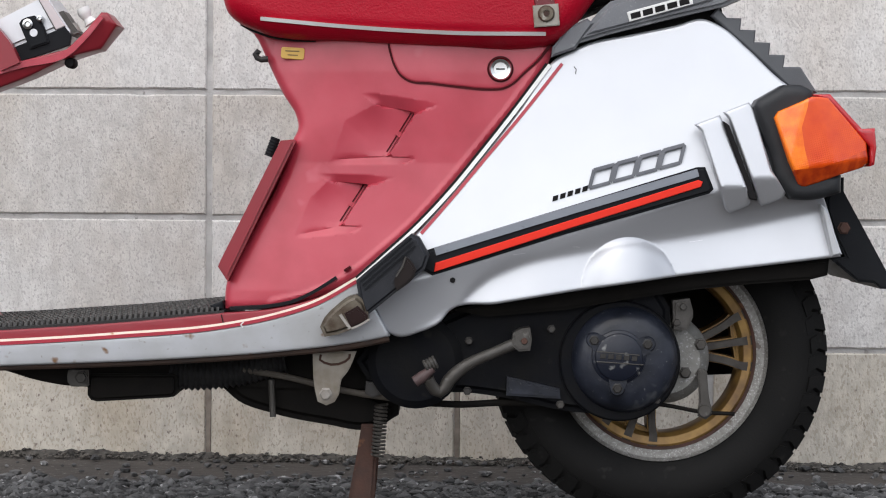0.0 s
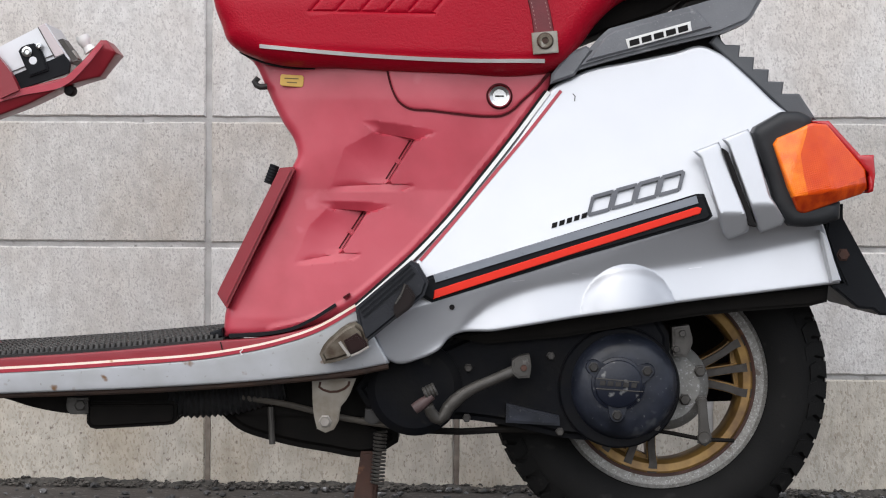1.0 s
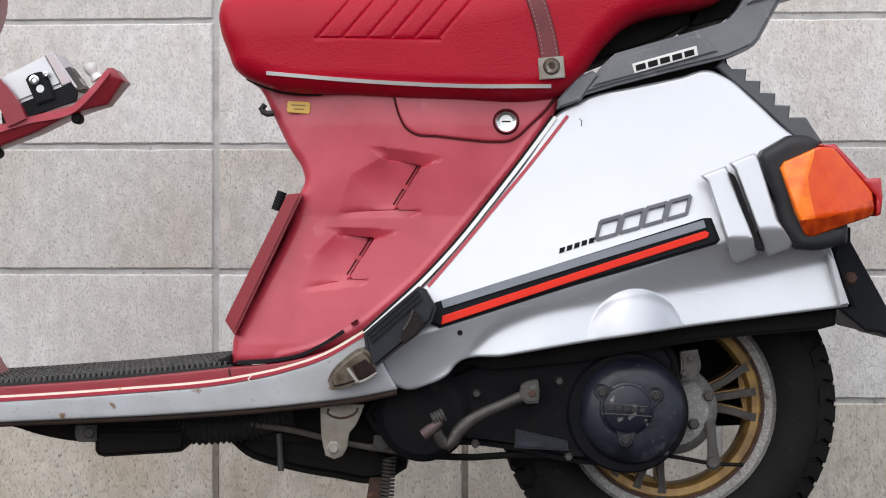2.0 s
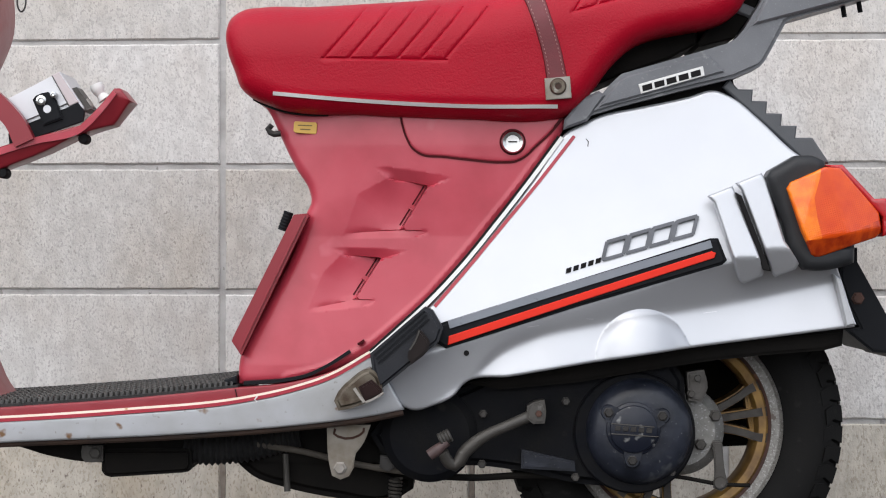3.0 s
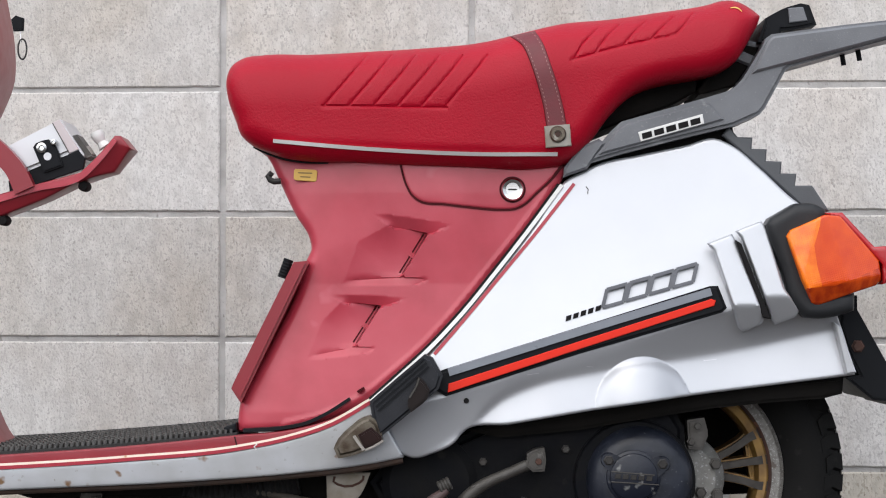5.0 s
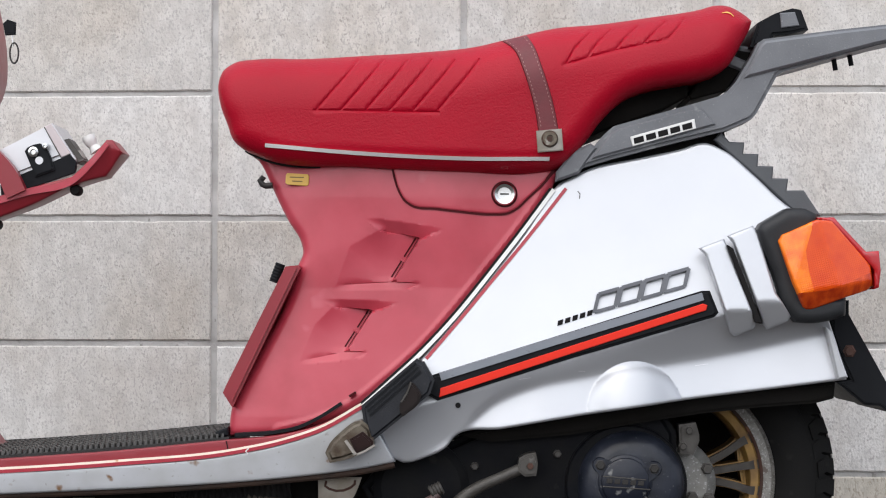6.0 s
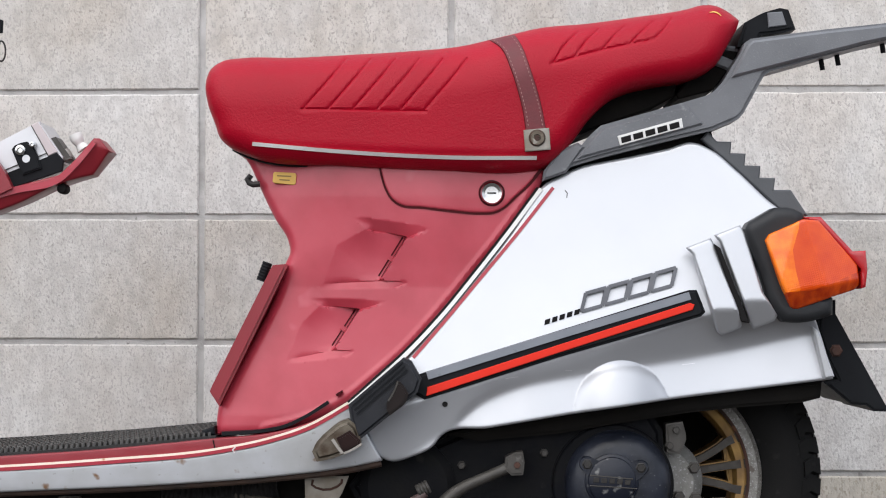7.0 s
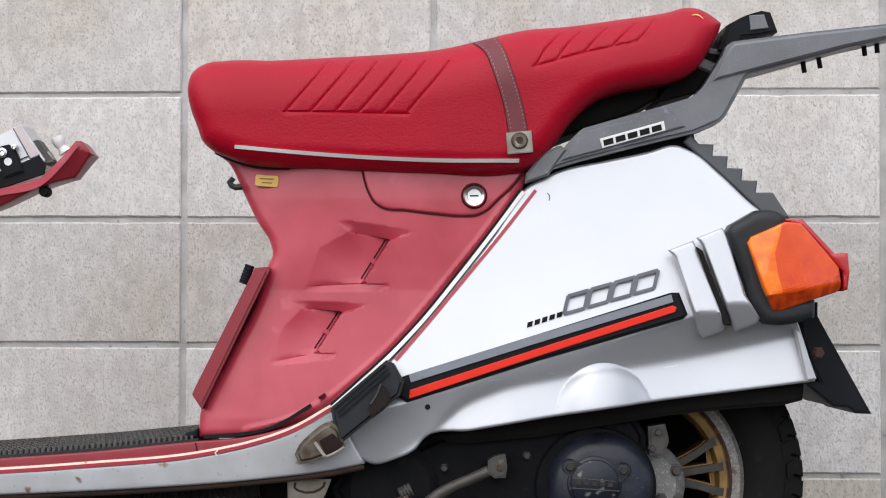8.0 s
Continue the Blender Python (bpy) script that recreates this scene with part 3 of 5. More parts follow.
# rear mudguard, flap and bolt
flap = part("mud_flap", plate([(0.4866, 0.4491), (0.5069, 0.4564), (0.5068, 0.4384), (0.5751, 0.3147), (0.5549, 0.3154), (0.5456, 0.3226), (0.5261, 0.3240), (0.4915, 0.3520), (0.5096, 0.3556), (0.4974, 0.3807), (0.4851, 0.4167)], 2.93, 2 * YC - 2.93, 0.003, 2, False), BLACK, scooter, "black plastic rear mud flap")
part("bolt", bolt((0.5069, 0.3920), 2.924, 0.0085), RUST, flap, "rusty bolt")
part("inner_mudguard", plate([(0.0120, 0.2861), (0.1543, 0.3156), (0.2967, 0.3381), (0.4853, 0.3537), (0.4835, 0.3330), (0.4607, 0.3271), (0.3895, 0.3216), (0.3183, 0.3140), (0.2400, 0.3020), (0.1546, 0.2871), (0.0548, 0.2778)], 2.905, 2 * YC - 2.905, 0.004, 2, False), DARK, scooter, "black inner mudguard")

# rear rack, its plate, pegs and the latch under the seat
RACK = [(0.1630, 0.6201), (0.1672, 0.6300), (0.1949, 0.6634), (0.2070, 0.6740), (0.2268, 0.6797), (0.3119, 0.7039), (0.3402, 0.7124), (0.3501, 0.7181), (0.3601, 0.7294), (0.3828, 0.7664), (0.3885, 0.7792), (0.3956, 0.7841), (0.4892, 0.7962), (0.5954, 0.8076), (0.6167, 0.8061), (0.6138, 0.7934), (0.5373, 0.7763), (0.4196, 0.7429), (0.4125, 0.7380), (0.3862, 0.6897), (0.3798, 0.6826), (0.3472, 0.6684), (0.2764, 0.6513), (0.2055, 0.6329)]
rack = part("rear_rack", plate(RACK, 2.9, 2.985, 0.0075, 2, False), GREY, scooter, "dark grey cast rear rack and grab rail")
part("rack_step", plate([(0.3702, 0.7341), (0.4140, 0.7455), (0.5354, 0.7773), (0.6117, 0.7936), (0.5934, 0.8049), (0.4875, 0.7929), (0.3971, 0.7809), (0.3907, 0.7752)], 2.8955, 2.905, 0.003, 1, False), GREY, rack)
part("rack_panel", plate([(0.1780, 0.6322), (0.2034, 0.6648), (0.2133, 0.6704), (0.2981, 0.6938), (0.3164, 0.6973), (0.3348, 0.6761), (0.2613, 0.6549)], 2.8965, 2.905, 0.002, 1, False), GREY, rack)
part("name_plate", plate([(0.2271, 0.6602), (0.3078, 0.6829), (0.3099, 0.6708), (0.2306, 0.6482)], 2.8945, 2.9, 0.0006, 1, False), WHITE, rack, "white plate with dark bars")
for i in range(5):
    a, b = np.array((0.2306, 0.6581)), np.array((0.3063, 0.6793))
    c0, c1 = a + (b - a) * (i + 0.06) / 5, a + (b - a) * (i + 0.86) / 5
    drop = np.array((0.0012, -0.0072))
    part("plate_bar", plate([c0, c1, c1 + drop, c0 + drop], 2.8938, 2.898, 0.0002, 1, False), INK, rack)
for (xa, za), (xb, zb) in zip([(0.4907, 0.7676), (0.5110, 0.7720), (0.5689, 0.7896), (0.5856, 0.7940)], [(0.4936, 0.7495), (0.5138, 0.7554), (0.5711, 0.7715), (0.5870, 0.7752)]):
    part("hook_peg", tube([(xa, 2.95, za), (xb, 2.95, zb)], 0.0032, 10), BLACK, rack)
part("cross_bar", tube([(x, y, z) for (x, z) in [(0.4076, 0.7691)] for y in (2.93, 3.1)], 0.012, 12), GREY, rack)
latch = part("latch_block", plate([(0.3822, 0.7774), (0.3916, 0.8078), (0.4169, 0.8210), (0.4365, 0.8268), (0.4474, 0.8247), (0.4567, 0.7994), (0.4292, 0.7935), (0.4126, 0.7920), (0.4039, 0.7760)], 2.93, 3.15, 0.004, 2, corner=20), BLACK, scooter, "black plastic block behind the seat")
part("latch_face", plate([(0.4199, 0.8199), (0.4386, 0.8214), (0.4443, 0.8042), (0.4213, 0.8012)], 2.927, 2.933, 0.001, 1, False), GREY, latch)
part("rack_stay", plate([(0.3639, 0.7676), (0.3805, 0.7604), (0.3747, 0.7474), (0.3531, 0.7560), (0.3574, 0.7646)], 2.945, 3.12, 0.003, 1, False), GREY, scooter, "grey steel rack stay")
part("rack_stay", plate([(0.3716, 0.7817), (0.3933, 0.7789), (0.3904, 0.7673), (0.3789, 0.7643), (0.3673, 0.7701)], 2.955, 3.12, 0.003, 1, False), GREY, scooter, "grey steel rack stay")
seat_base = part("seat_base", plate([(0.1647, 0.6720), (0.1863, 0.7010), (0.2188, 0.7191), (0.2729, 0.7338), (0.3068, 0.7390), (0.3053, 0.7158), (0.2729, 0.6977), (0.2080, 0.6758), (0.1720, 0.6612)], 2.95, 3.13, 0.003, 1, False), DARK, scooter, "black seat base and hinge")
part("hinge_stay", plate([(0.3226, 0.7390), (0.3537, 0.7579), (0.3681, 0.7753), (0.3854, 0.7725), (0.3811, 0.7595), (0.3537, 0.7232), (0.3090, 0.7115), (0.3068, 0.7173)], 2.95, 3.13, 0.002, 1, False), DARK, seat_base, "black hinge stay")
# added black plate that keeps the gap between rack and cowl dark
part("tail_deck", plate([(0.1578, 0.6078), (0.2080, 0.6222), (0.3528, 0.6538), (0.3486, 0.6732), (0.3156, 0.6732), (0.2080, 0.6444), (0.1721, 0.6372)], 2.93, 3.15, 0.003, 1, False), DARK, scooter, "black filler added to darken the gap under the rack")
part("rack_foot", plate([(0.1339, 0.6039), (0.1353, 0.6167), (0.1567, 0.6431), (0.1781, 0.6524), (0.1866, 0.6467), (0.1638, 0.6146)], 2.9, 3.18, 0.003, 1, False), GREY, scooter, "grey rack foot")

def ribbon(left, right, y, thick, step=0.005):
    """A flat band between two edge lines, lying on the surface y(q)."""
    a, b = curve(left, step, False), curve(right, step, False)
    k = max(len(a), len(b))
    a, b = (np.stack([np.interp(np.linspace(0, 1, k), np.linspace(0, 1, len(c)), c[:, i]) for i in (0, 1)], 1) for c in (a, b))
    bm = bmesh.new()
    grid = []
    for s in (0, 0.06, 0.35, 0.65, 0.94, 1):
        q = a + (b - a) * s
        lift = 0.0 if s in (0, 1) else thick
        grid.append([bm.verts.new((p[0], d - lift, p[1])) for p, d in zip(q, y(q))])
    for u, v in zip(grid, grid[1:]):
        for i in range(k - 1):
            bm.faces.new((u[i], u[i + 1], v[i + 1], v[i]))
    for i in range(k - 1):
        bm.faces.new((grid[-1][i], grid[-1][i + 1], grid[0][i + 1], grid[0][i]))
    bm.faces.new([g[0] for g in grid])
    bm.faces.new([g[-1] for g in grid])
    return bm


# seat with pressed seams, strap, buckle and a trim strip
SEAMS = [curve(p, 0.005, False) for p in ([(-0.1676, 0.6922), (-0.0928, 0.6910), (-0.0124, 0.6899)], [(-0.1655, 0.6922), (-0.1458, 0.7156), (-0.1262, 0.7397), (-0.1143, 0.7567)], [(-0.1345, 0.6923), (-0.1148, 0.7157), (-0.0952, 0.7398), (-0.0832, 0.7568)], [(-0.1034, 0.6924), (-0.0838, 0.7158), (-0.0641, 0.7399), (-0.0522, 0.7569)], [(-0.0731, 0.6925), (-0.0534, 0.7159), (-0.0338, 0.7400), (-0.0218, 0.7570)], [(-0.0435, 0.6926), (-0.0238, 0.7160), (-0.0041, 0.7401), (0.0078, 0.7571)], [(-0.0132, 0.6927), (0.0065, 0.7161), (0.0262, 0.7402), (0.0382, 0.7572)],
    [(0.1429, 0.7495), (0.2053, 0.7673), (0.2725, 0.7815)], [(0.1458, 0.7502), (0.1585, 0.7715), (0.1770, 0.7914)], [(0.1741, 0.7602), (0.1869, 0.7786), (0.2039, 0.7957)], [(0.2081, 0.7687), (0.2223, 0.7857), (0.2371, 0.7999)], [(0.2421, 0.7751), (0.2562, 0.7907), (0.2725, 0.8056)], [(0.2725, 0.7815), (0.2831, 0.7928), (0.2959, 0.8098)])]


SEAT_R = 0.03
SEAT_TOP = curve([(-0.3103, 0.7602), (-0.2456, 0.7605), (-0.1810, 0.7614), (-0.1092, 0.7653), (-0.0373, 0.7698), (0.0345, 0.7773), (0.0776, 0.7875), (0.1351, 0.8007), (0.1926, 0.8060), (0.2502, 0.8141), (0.2933, 0.8229), (0.3365, 0.8310), (0.4012, 0.8233)], 0.006, False)


def seat_relief(q):
    s = np.zeros(len(q))
    for ln in SEAMS:
        s = np.maximum(s, 0.0021 * np.exp(-(distance(q, ln, False) / 0.0014) ** 2))
    low = np.clip(((-0.0780, 0.6453)[1] - q[:, 1]) / 0.03, 0, 1)
    crown = np.clip(1 - (np.interp(q[:, 0], SEAT_TOP[:, 0], SEAT_TOP[:, 1]) - q[:, 1]) / 0.07, 0, 1)
    return s + 0.008 * low**2 + 0.024 * crown**2


SEAT_OUT = [(-0.2400, 0.6364), (-0.2585, 0.6449), (-0.2714, 0.6570), (-0.2775, 0.6733), (-0.2877, 0.7020), (-0.2907, 0.7272), (-0.2851, 0.7452), (-0.2708, 0.7561), (-0.2456, 0.7605), (-0.1810, 0.7614), (-0.1092, 0.7653), (-0.0373, 0.7698), (0.0345, 0.7773), (0.0776, 0.7875), (0.1351, 0.8007), (0.1926, 0.8060), (0.2502, 0.8141), (0.3189, 0.8248), (0.3376, 0.8299), (0.3534, 0.8292), (0.3692, 0.8213), (0.3837, 0.8092), (0.3786, 0.7955), (0.3699, 0.7810), (0.3620, 0.7666), (0.3520, 0.7514), (0.3362, 0.7399), (0.3132, 0.7319), (0.2845, 0.7267), (0.2486, 0.7195), (0.2242, 0.7100), (0.1928, 0.6821), (0.1713, 0.6532), (0.1570, 0.6367), (0.1369, 0.6208), (0.1129, 0.6155), (0.0105, 0.6166), (-0.1162, 0.6226), (-0.2286, 0.6322)]
seat = part("seat", pillow(SEAT_OUT,
    2.882, 2 * YC - 2.882, SEAT_R, 0.0028, seat_relief, SEAMS), VINYL, scooter, "red grained vinyl dual seat with pressed seams")
SEAT_LINE = curve(SEAT_OUT, 0.006)


def on_seat(q, lift):
    d = np.where(inside(q, SEAT_LINE), distance(q, SEAT_LINE), 0)
    d = np.minimum(d, SEAT_R)
    return 2.882 + SEAT_R - np.sqrt(np.maximum(SEAT_R**2 - (SEAT_R - d) ** 2, 0)) + seat_relief(q) - lift


part("seat_rim", band([(-0.2565, 0.6442), (-0.2408, 0.6363), (-0.2293, 0.6321), (-0.1166, 0.6225), (0.0105, 0.6165), (0.1097, 0.6161)], 0.004, 2.922, 2.95), INK, seat, "black edge of the seat base")
part("trim_strip", band([(-0.2289, 0.6481), (-0.1488, 0.6410), (-0.0638, 0.6353), (0.0282, 0.6318), (0.1259, 0.6318)], 0.0046, lambda q: on_seat(q, 0.0035), 0.006), WHITE, seat, "worn white trim strip")
STRAP_L = [(0.0660, 0.7833), (0.0809, 0.7698), (0.0916, 0.7456), (0.1008, 0.7171), (0.1072, 0.6922), (0.1114, 0.6659)]
STRAP_R = [(0.0994, 0.7897), (0.1079, 0.7726), (0.1171, 0.7456), (0.1264, 0.7171), (0.1328, 0.6922), (0.1377, 0.6666)]
part("strap", ribbon(STRAP_L, STRAP_R, lambda q: on_seat(q, -0.001), 0.0045), STRAP, seat, "brown leather passenger strap with stitching")
STRAP_A, STRAP_B = (curve(e, 0.001, False) for e in (STRAP_L, STRAP_R))
for side in (0.16, 0.84):
    for k in range(24):
        ea = STRAP_A[int((k + 0.5) / 24 * (len(STRAP_A) - 6))]
        eb = STRAP_B[int((k + 0.5) / 24 * (len(STRAP_B) - 6))]
        s = ea + (eb - ea) * side
        d = np.array((0.3, -0.95)) if k > 4 else np.array((0.55, -0.83))
        part("stitch", band([s, s + 0.0022 * d], 0.0008, lambda q: on_seat(q, 0.0044), 0.001, 0.002), THREAD, seat)
part("buckle", plate([(0.1090, 0.6661), (0.1407, 0.6689), (0.1428, 0.6421), (0.1111, 0.6393)], 2.876, 2.89, 0.001, 2, False), PLATE, seat, "brass-coloured square snap plate")
snap = (0.1258, 0.6561)
part("snap_ring", lathe(snap[0], snap[1], [(0, 2.8735), (0.004, 2.8735), (0.0045, 2.871), (0.0085, 2.871), (0.0105, 2.874), (0.0105, 2.879)], 24), TARNISHED, seat)
part("snap_core", lathe(snap[0], snap[1], [(0, 2.8725), (0.0035, 2.8725), (0.0035, 2.875)], 16), RUST, seat)

part("seat_tear", band([(0.3434, 0.8167), (0.3505, 0.8175), (0.3548, 0.8153), (0.3576, 0.8118)], [0.0008, 0.0022, 0.0008], lambda q: on_seat(q, 0.0012), 0.002, 0.002), YELLOW, seat, "torn edge showing yellow foam")
part("paint_fleck", lathe(0.0559, 0.7412, [(0, 2.8875), (0.0016, 2.8875), (0.0016, 2.9)], 10), WHITE, seat, "white fleck")

# red body cover under the seat
RECESS = [
    dict(floor=[(-0.0873, 0.5436), (-0.0355, 0.5332), (-0.0693, 0.4783), (-0.1410, 0.4739), (-0.1242, 0.5229)], ledge=[(-0.1059, 0.5571), (-0.0846, 0.5572), (-0.0042, 0.5453), (-0.0355, 0.5332), (-0.0873, 0.5436)], ridge=[(-0.1410, 0.4739), (-0.0693, 0.4783), (-0.0345, 0.4756), (-0.0572, 0.4684), (-0.1495, 0.4667)]),
    dict(floor=[(-0.1452, 0.4469), (-0.0947, 0.4421), (-0.1272, 0.3909), (-0.1860, 0.3787), (-0.1678, 0.4248)], ledge=[(-0.1636, 0.4560), (-0.1388, 0.4561), (-0.0572, 0.4535), (-0.0947, 0.4421), (-0.1452, 0.4469)], ridge=[(-0.1860, 0.3787), (-0.1272, 0.3909), (-0.1009, 0.3896), (-0.1207, 0.3810), (-0.1945, 0.3730)]),
]
SCOOP_EDGES = []
for r in RECESS:
    for u, v, shift in ((0, 1, -0.0012), (1, 2, 0.0015)):
        b, c = (np.array(r["floor"][k]) for k in (u, v))
        across = np.array((c[1] - b[1], b[0] - c[0])) / np.linalg.norm(c - b)
        SCOOP_EDGES.append(curve([b + shift * across, c + shift * across], 0.003, False))
EDGE_LINE = curve([(0.1403, 0.6191), (0.1333, 0.6021), (0.0949, 0.5432), (0.0529, 0.4899), (0.0108, 0.4387), (-0.0314, 0.3916), (-0.0737, 0.3537), (-0.1104, 0.3244), (-0.1584, 0.2999), (-0.2080, 0.2868)], 0.008, False)


def cover_relief(q):
    """A flat side that falls back upwards, a raised lip along the tail, and two scoops: a floor that sinks towards a slot, a ledge above and a ridge below."""
    s = np.zeros(len(q))
    for r in RECESS:
        floor, ledge, ridge = (np.array(r[k]) for k in ("floor", "ledge", "ridge"))
        floor_in, ledge_in, ridge_in = (inside(q, v) | (distance(q, v) < 3e-4) for v in (floor, ledge, ridge))
        left, right = distance(q, floor[[3, 4, 0]], False), distance(q, floor[1:3], False)
        top, low = distance(q, floor[:2], False), distance(q, floor[2:4], False)
        rim = np.clip(right / 0.0015, 0, 1)
        depth = 0.016 * left / (left + right + 1e-6) * (0.35 + 0.65 * low / (low + top + 1e-6)) * rim * np.clip(low / 0.007, 0, 1)
        bank = 0.0035 * np.clip(1 - low / 0.007, 0, 1) * np.clip(left / 0.02, 0, 1) * np.clip(right / 0.004, 0, 1)
        s = np.maximum(s, np.where(floor_in, depth + bank, 0))
        tip = np.clip(distance(q, ledge[[2, 2]], False) / 0.05, 0, 1) * np.clip(distance(q, ledge[[0, 4]], False) / 0.01, 0, 1)
        under = distance(q, ledge[:3], False)
        s = np.maximum(s, np.where(ledge_in, 0.55 * under * tip, 0))
        end = np.clip(distance(q, ridge[[2, 2]], False) / 0.045, 0, 1) * np.clip(distance(q, ridge[[0, 4]], False) / 0.02, 0, 1)
        s = np.maximum(s, np.where(ridge_in, 0.5 * distance(q, ridge[3:5], False) * end, 0))
    e = np.clip((0.0145 - distance(q, EDGE_LINE, False)) / 0.004, 0, 1)
    front = np.clip((-0.1591 - q[:, 0] + 0.2 * (q[:, 1] - 0.4)) / 0.1, 0, 1)
    return s - 0.0022 * e * e * (3 - 2 * e) + 0.02 * front**2 + 0.13 * np.clip(q[:, 1] - 0.31, 0, 0.16) + 0.1 * np.clip(q[:, 1] - 0.585, 0, 0.1)


def on_cover(p):
    return 2.893 + float(cover_relief(np.array([p], float))[0])


cover = part("body_cover", pillow([(-0.2754, 0.2834), (-0.2734, 0.3154), (-0.2439, 0.3759), (-0.2018, 0.4612), (-0.1902, 0.4991), (-0.1838, 0.5150), (-0.1868, 0.5293), (-0.2027, 0.5552), (-0.2216, 0.5925), (-0.2354, 0.6227), (-0.2456, 0.6414), (-0.2442, 0.6558), (-0.0613, 0.6318), (0.1403, 0.6191), (0.1333, 0.6021), (0.0949, 0.5432), (0.0529, 0.4899), (0.0108, 0.4387), (-0.0314, 0.3916), (-0.0737, 0.3537), (-0.1104, 0.3244), (-0.1584, 0.2999), (-0.2080, 0.2868)],
    2.893, 2 * YC - 2.893, 0.012, 0.003, cover_relief, [np.vstack([c, c[:1]]) for c in (curve(r[k], 0.003, True, 1) for r in RECESS for k in ("floor", "ledge", "ridge"))] + SCOOP_EDGES), RED, scooter, "faded red plastic body cover under the seat")
for r in RECESS:
    b, c = (np.array(p) for p in r["floor"][1:3])
    across = np.array((c[1] - b[1], b[0] - c[0])) / np.linalg.norm(c - b)
    m = b + 0.55 * (c - b)
    # two dark strips: the slot itself and the step's shade, put in as colour
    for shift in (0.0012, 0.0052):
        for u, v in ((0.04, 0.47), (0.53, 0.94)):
            part("slot", band([b + u * (c - b) + shift * across, b + v * (c - b) + shift * across], 0.0019, lambda q, a=across, k=shift: 2.893 + cover_relief(q + (0.0035 - min(k, 0.003)) * a) - 0.0008, 0.012), SLOT, cover, "dark red strip for the slot and the step's painted shade")
    part("slot_clip", band([m - 0.003 * across, m + 0.008 * across], 0.0022, on_cover(m + 0.006 * across) - 0.002, on_cover(m) + 0.02), RED, cover, "small red clip across the slot")
LID = [(-0.0706, 0.6255), (-0.0677, 0.6113), (-0.0620, 0.5935), (-0.0548, 0.5814), (-0.0463, 0.5751), (-0.0150, 0.5709), (0.0206, 0.5667), (0.0561, 0.5640), (0.0746, 0.5655), (0.0859, 0.5712), (0.0987, 0.5834), (0.1200, 0.6033), (0.1327, 0.6190)]
# dark strip on the surface paints in the shade under the lid's edge
part("lid_gap", band(LID, 0.0042, lambda q: 2.893 + cover_relief(q) - 0.0012, 0.012, 0.004), SLOT, cover, "dark strip painted for the shade in the gap round the lid")
lid = part("lid", pillow(LID, 2.8905, 2.96, 0.003, 0.004, lambda q: 0.13 * np.clip(q[:, 1] - 0.31, 0, 0.16) + 0.1 * np.clip(q[:, 1] - 0.585, 0, 0.1), corner=60), RED, cover, "red hinged lid panel")
key = (0.0704, 0.5887)
KY = on_cover(key) - 2.893
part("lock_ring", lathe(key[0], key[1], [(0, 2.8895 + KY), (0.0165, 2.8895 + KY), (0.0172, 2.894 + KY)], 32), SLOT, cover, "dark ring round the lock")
lock = part("lock", lathe(key[0], key[1], [(0, 2.886 + KY), (0.0085, 2.8858 + KY), (0.009, 2.8835 + KY), (0.0125, 2.8825 + KY), (0.0142, 2.885 + KY), (0.0142, 2.892 + KY)], 32), CHROME, cover, "chrome key lock")
part("key_slot", plate([(key[0] - 0.0055, key[1] + 0.001), (key[0] + 0.0055, key[1] + 0.001), (key[0] + 0.0055, key[1] - 0.0008), (key[0] - 0.0055, key[1] - 0.0008)], 2.8853 + KY, 2.888 + KY, 0, 1, False), INK, cover)
SY = min(on_cover(p) for p in [(-0.2054, 0.6147), (-0.1767, 0.6134), (-0.1773, 0.5998), (-0.2053, 0.6018)])
part("sticker", plate([(-0.2039, 0.6154), (-0.1781, 0.6141), (-0.1760, 0.6120), (-0.1766, 0.6013), (-0.1788, 0.5991), (-0.2039, 0.6011), (-0.2060, 0.6032), (-0.2054, 0.6132)], SY - 0.001, SY + 0.012, 0.0006, 1, False), YELLOW, cover, "yellow sticker with unreadable dark bars")
for pts in ([(-0.2003, 0.6111), (-0.1824, 0.6105), (-0.1824, 0.6091), (-0.2003, 0.6097)], [(-0.1974, 0.6061), (-0.1845, 0.6055), (-0.1845, 0.6041), (-0.1974, 0.6047)]):
    part("sticker_bar", plate(pts, SY - 0.0016, SY + 0.005, 0, 1, False), STAMP, cover)
part("helmet_hook", tube([(x, 2.93, z) for x, z in [(-0.2227, 0.6004), (-0.2312, 0.5996), (-0.2362, 0.6018), (-0.2391, 0.6068), (-0.2363, 0.6104), (-0.2327, 0.6075)]], [0.004, 0.004, 0.0035, 0.003], 10), DARK_STEEL, cover)
# sloping inspection cover at the front of the body
bar = part("inspection_cover", plate([(-0.1875, 0.4987), (-0.1854, 0.4952), (-0.2694, 0.3206), (-0.2815, 0.3389), (-0.2787, 0.3461), (-0.2038, 0.4972)], 2.893, 2 * YC - 2.893, 0.004, 2, False), RED_DARK, scooter, "dark red sloping inspection cover")
part("knob", tube([(x, 2.98, z) for x, z in [(-0.2159, 0.5021), (-0.2245, 0.4781)]], 0.006, 14, 0.002, wave=0.12), BLACK, bar, "black ribbed knob")

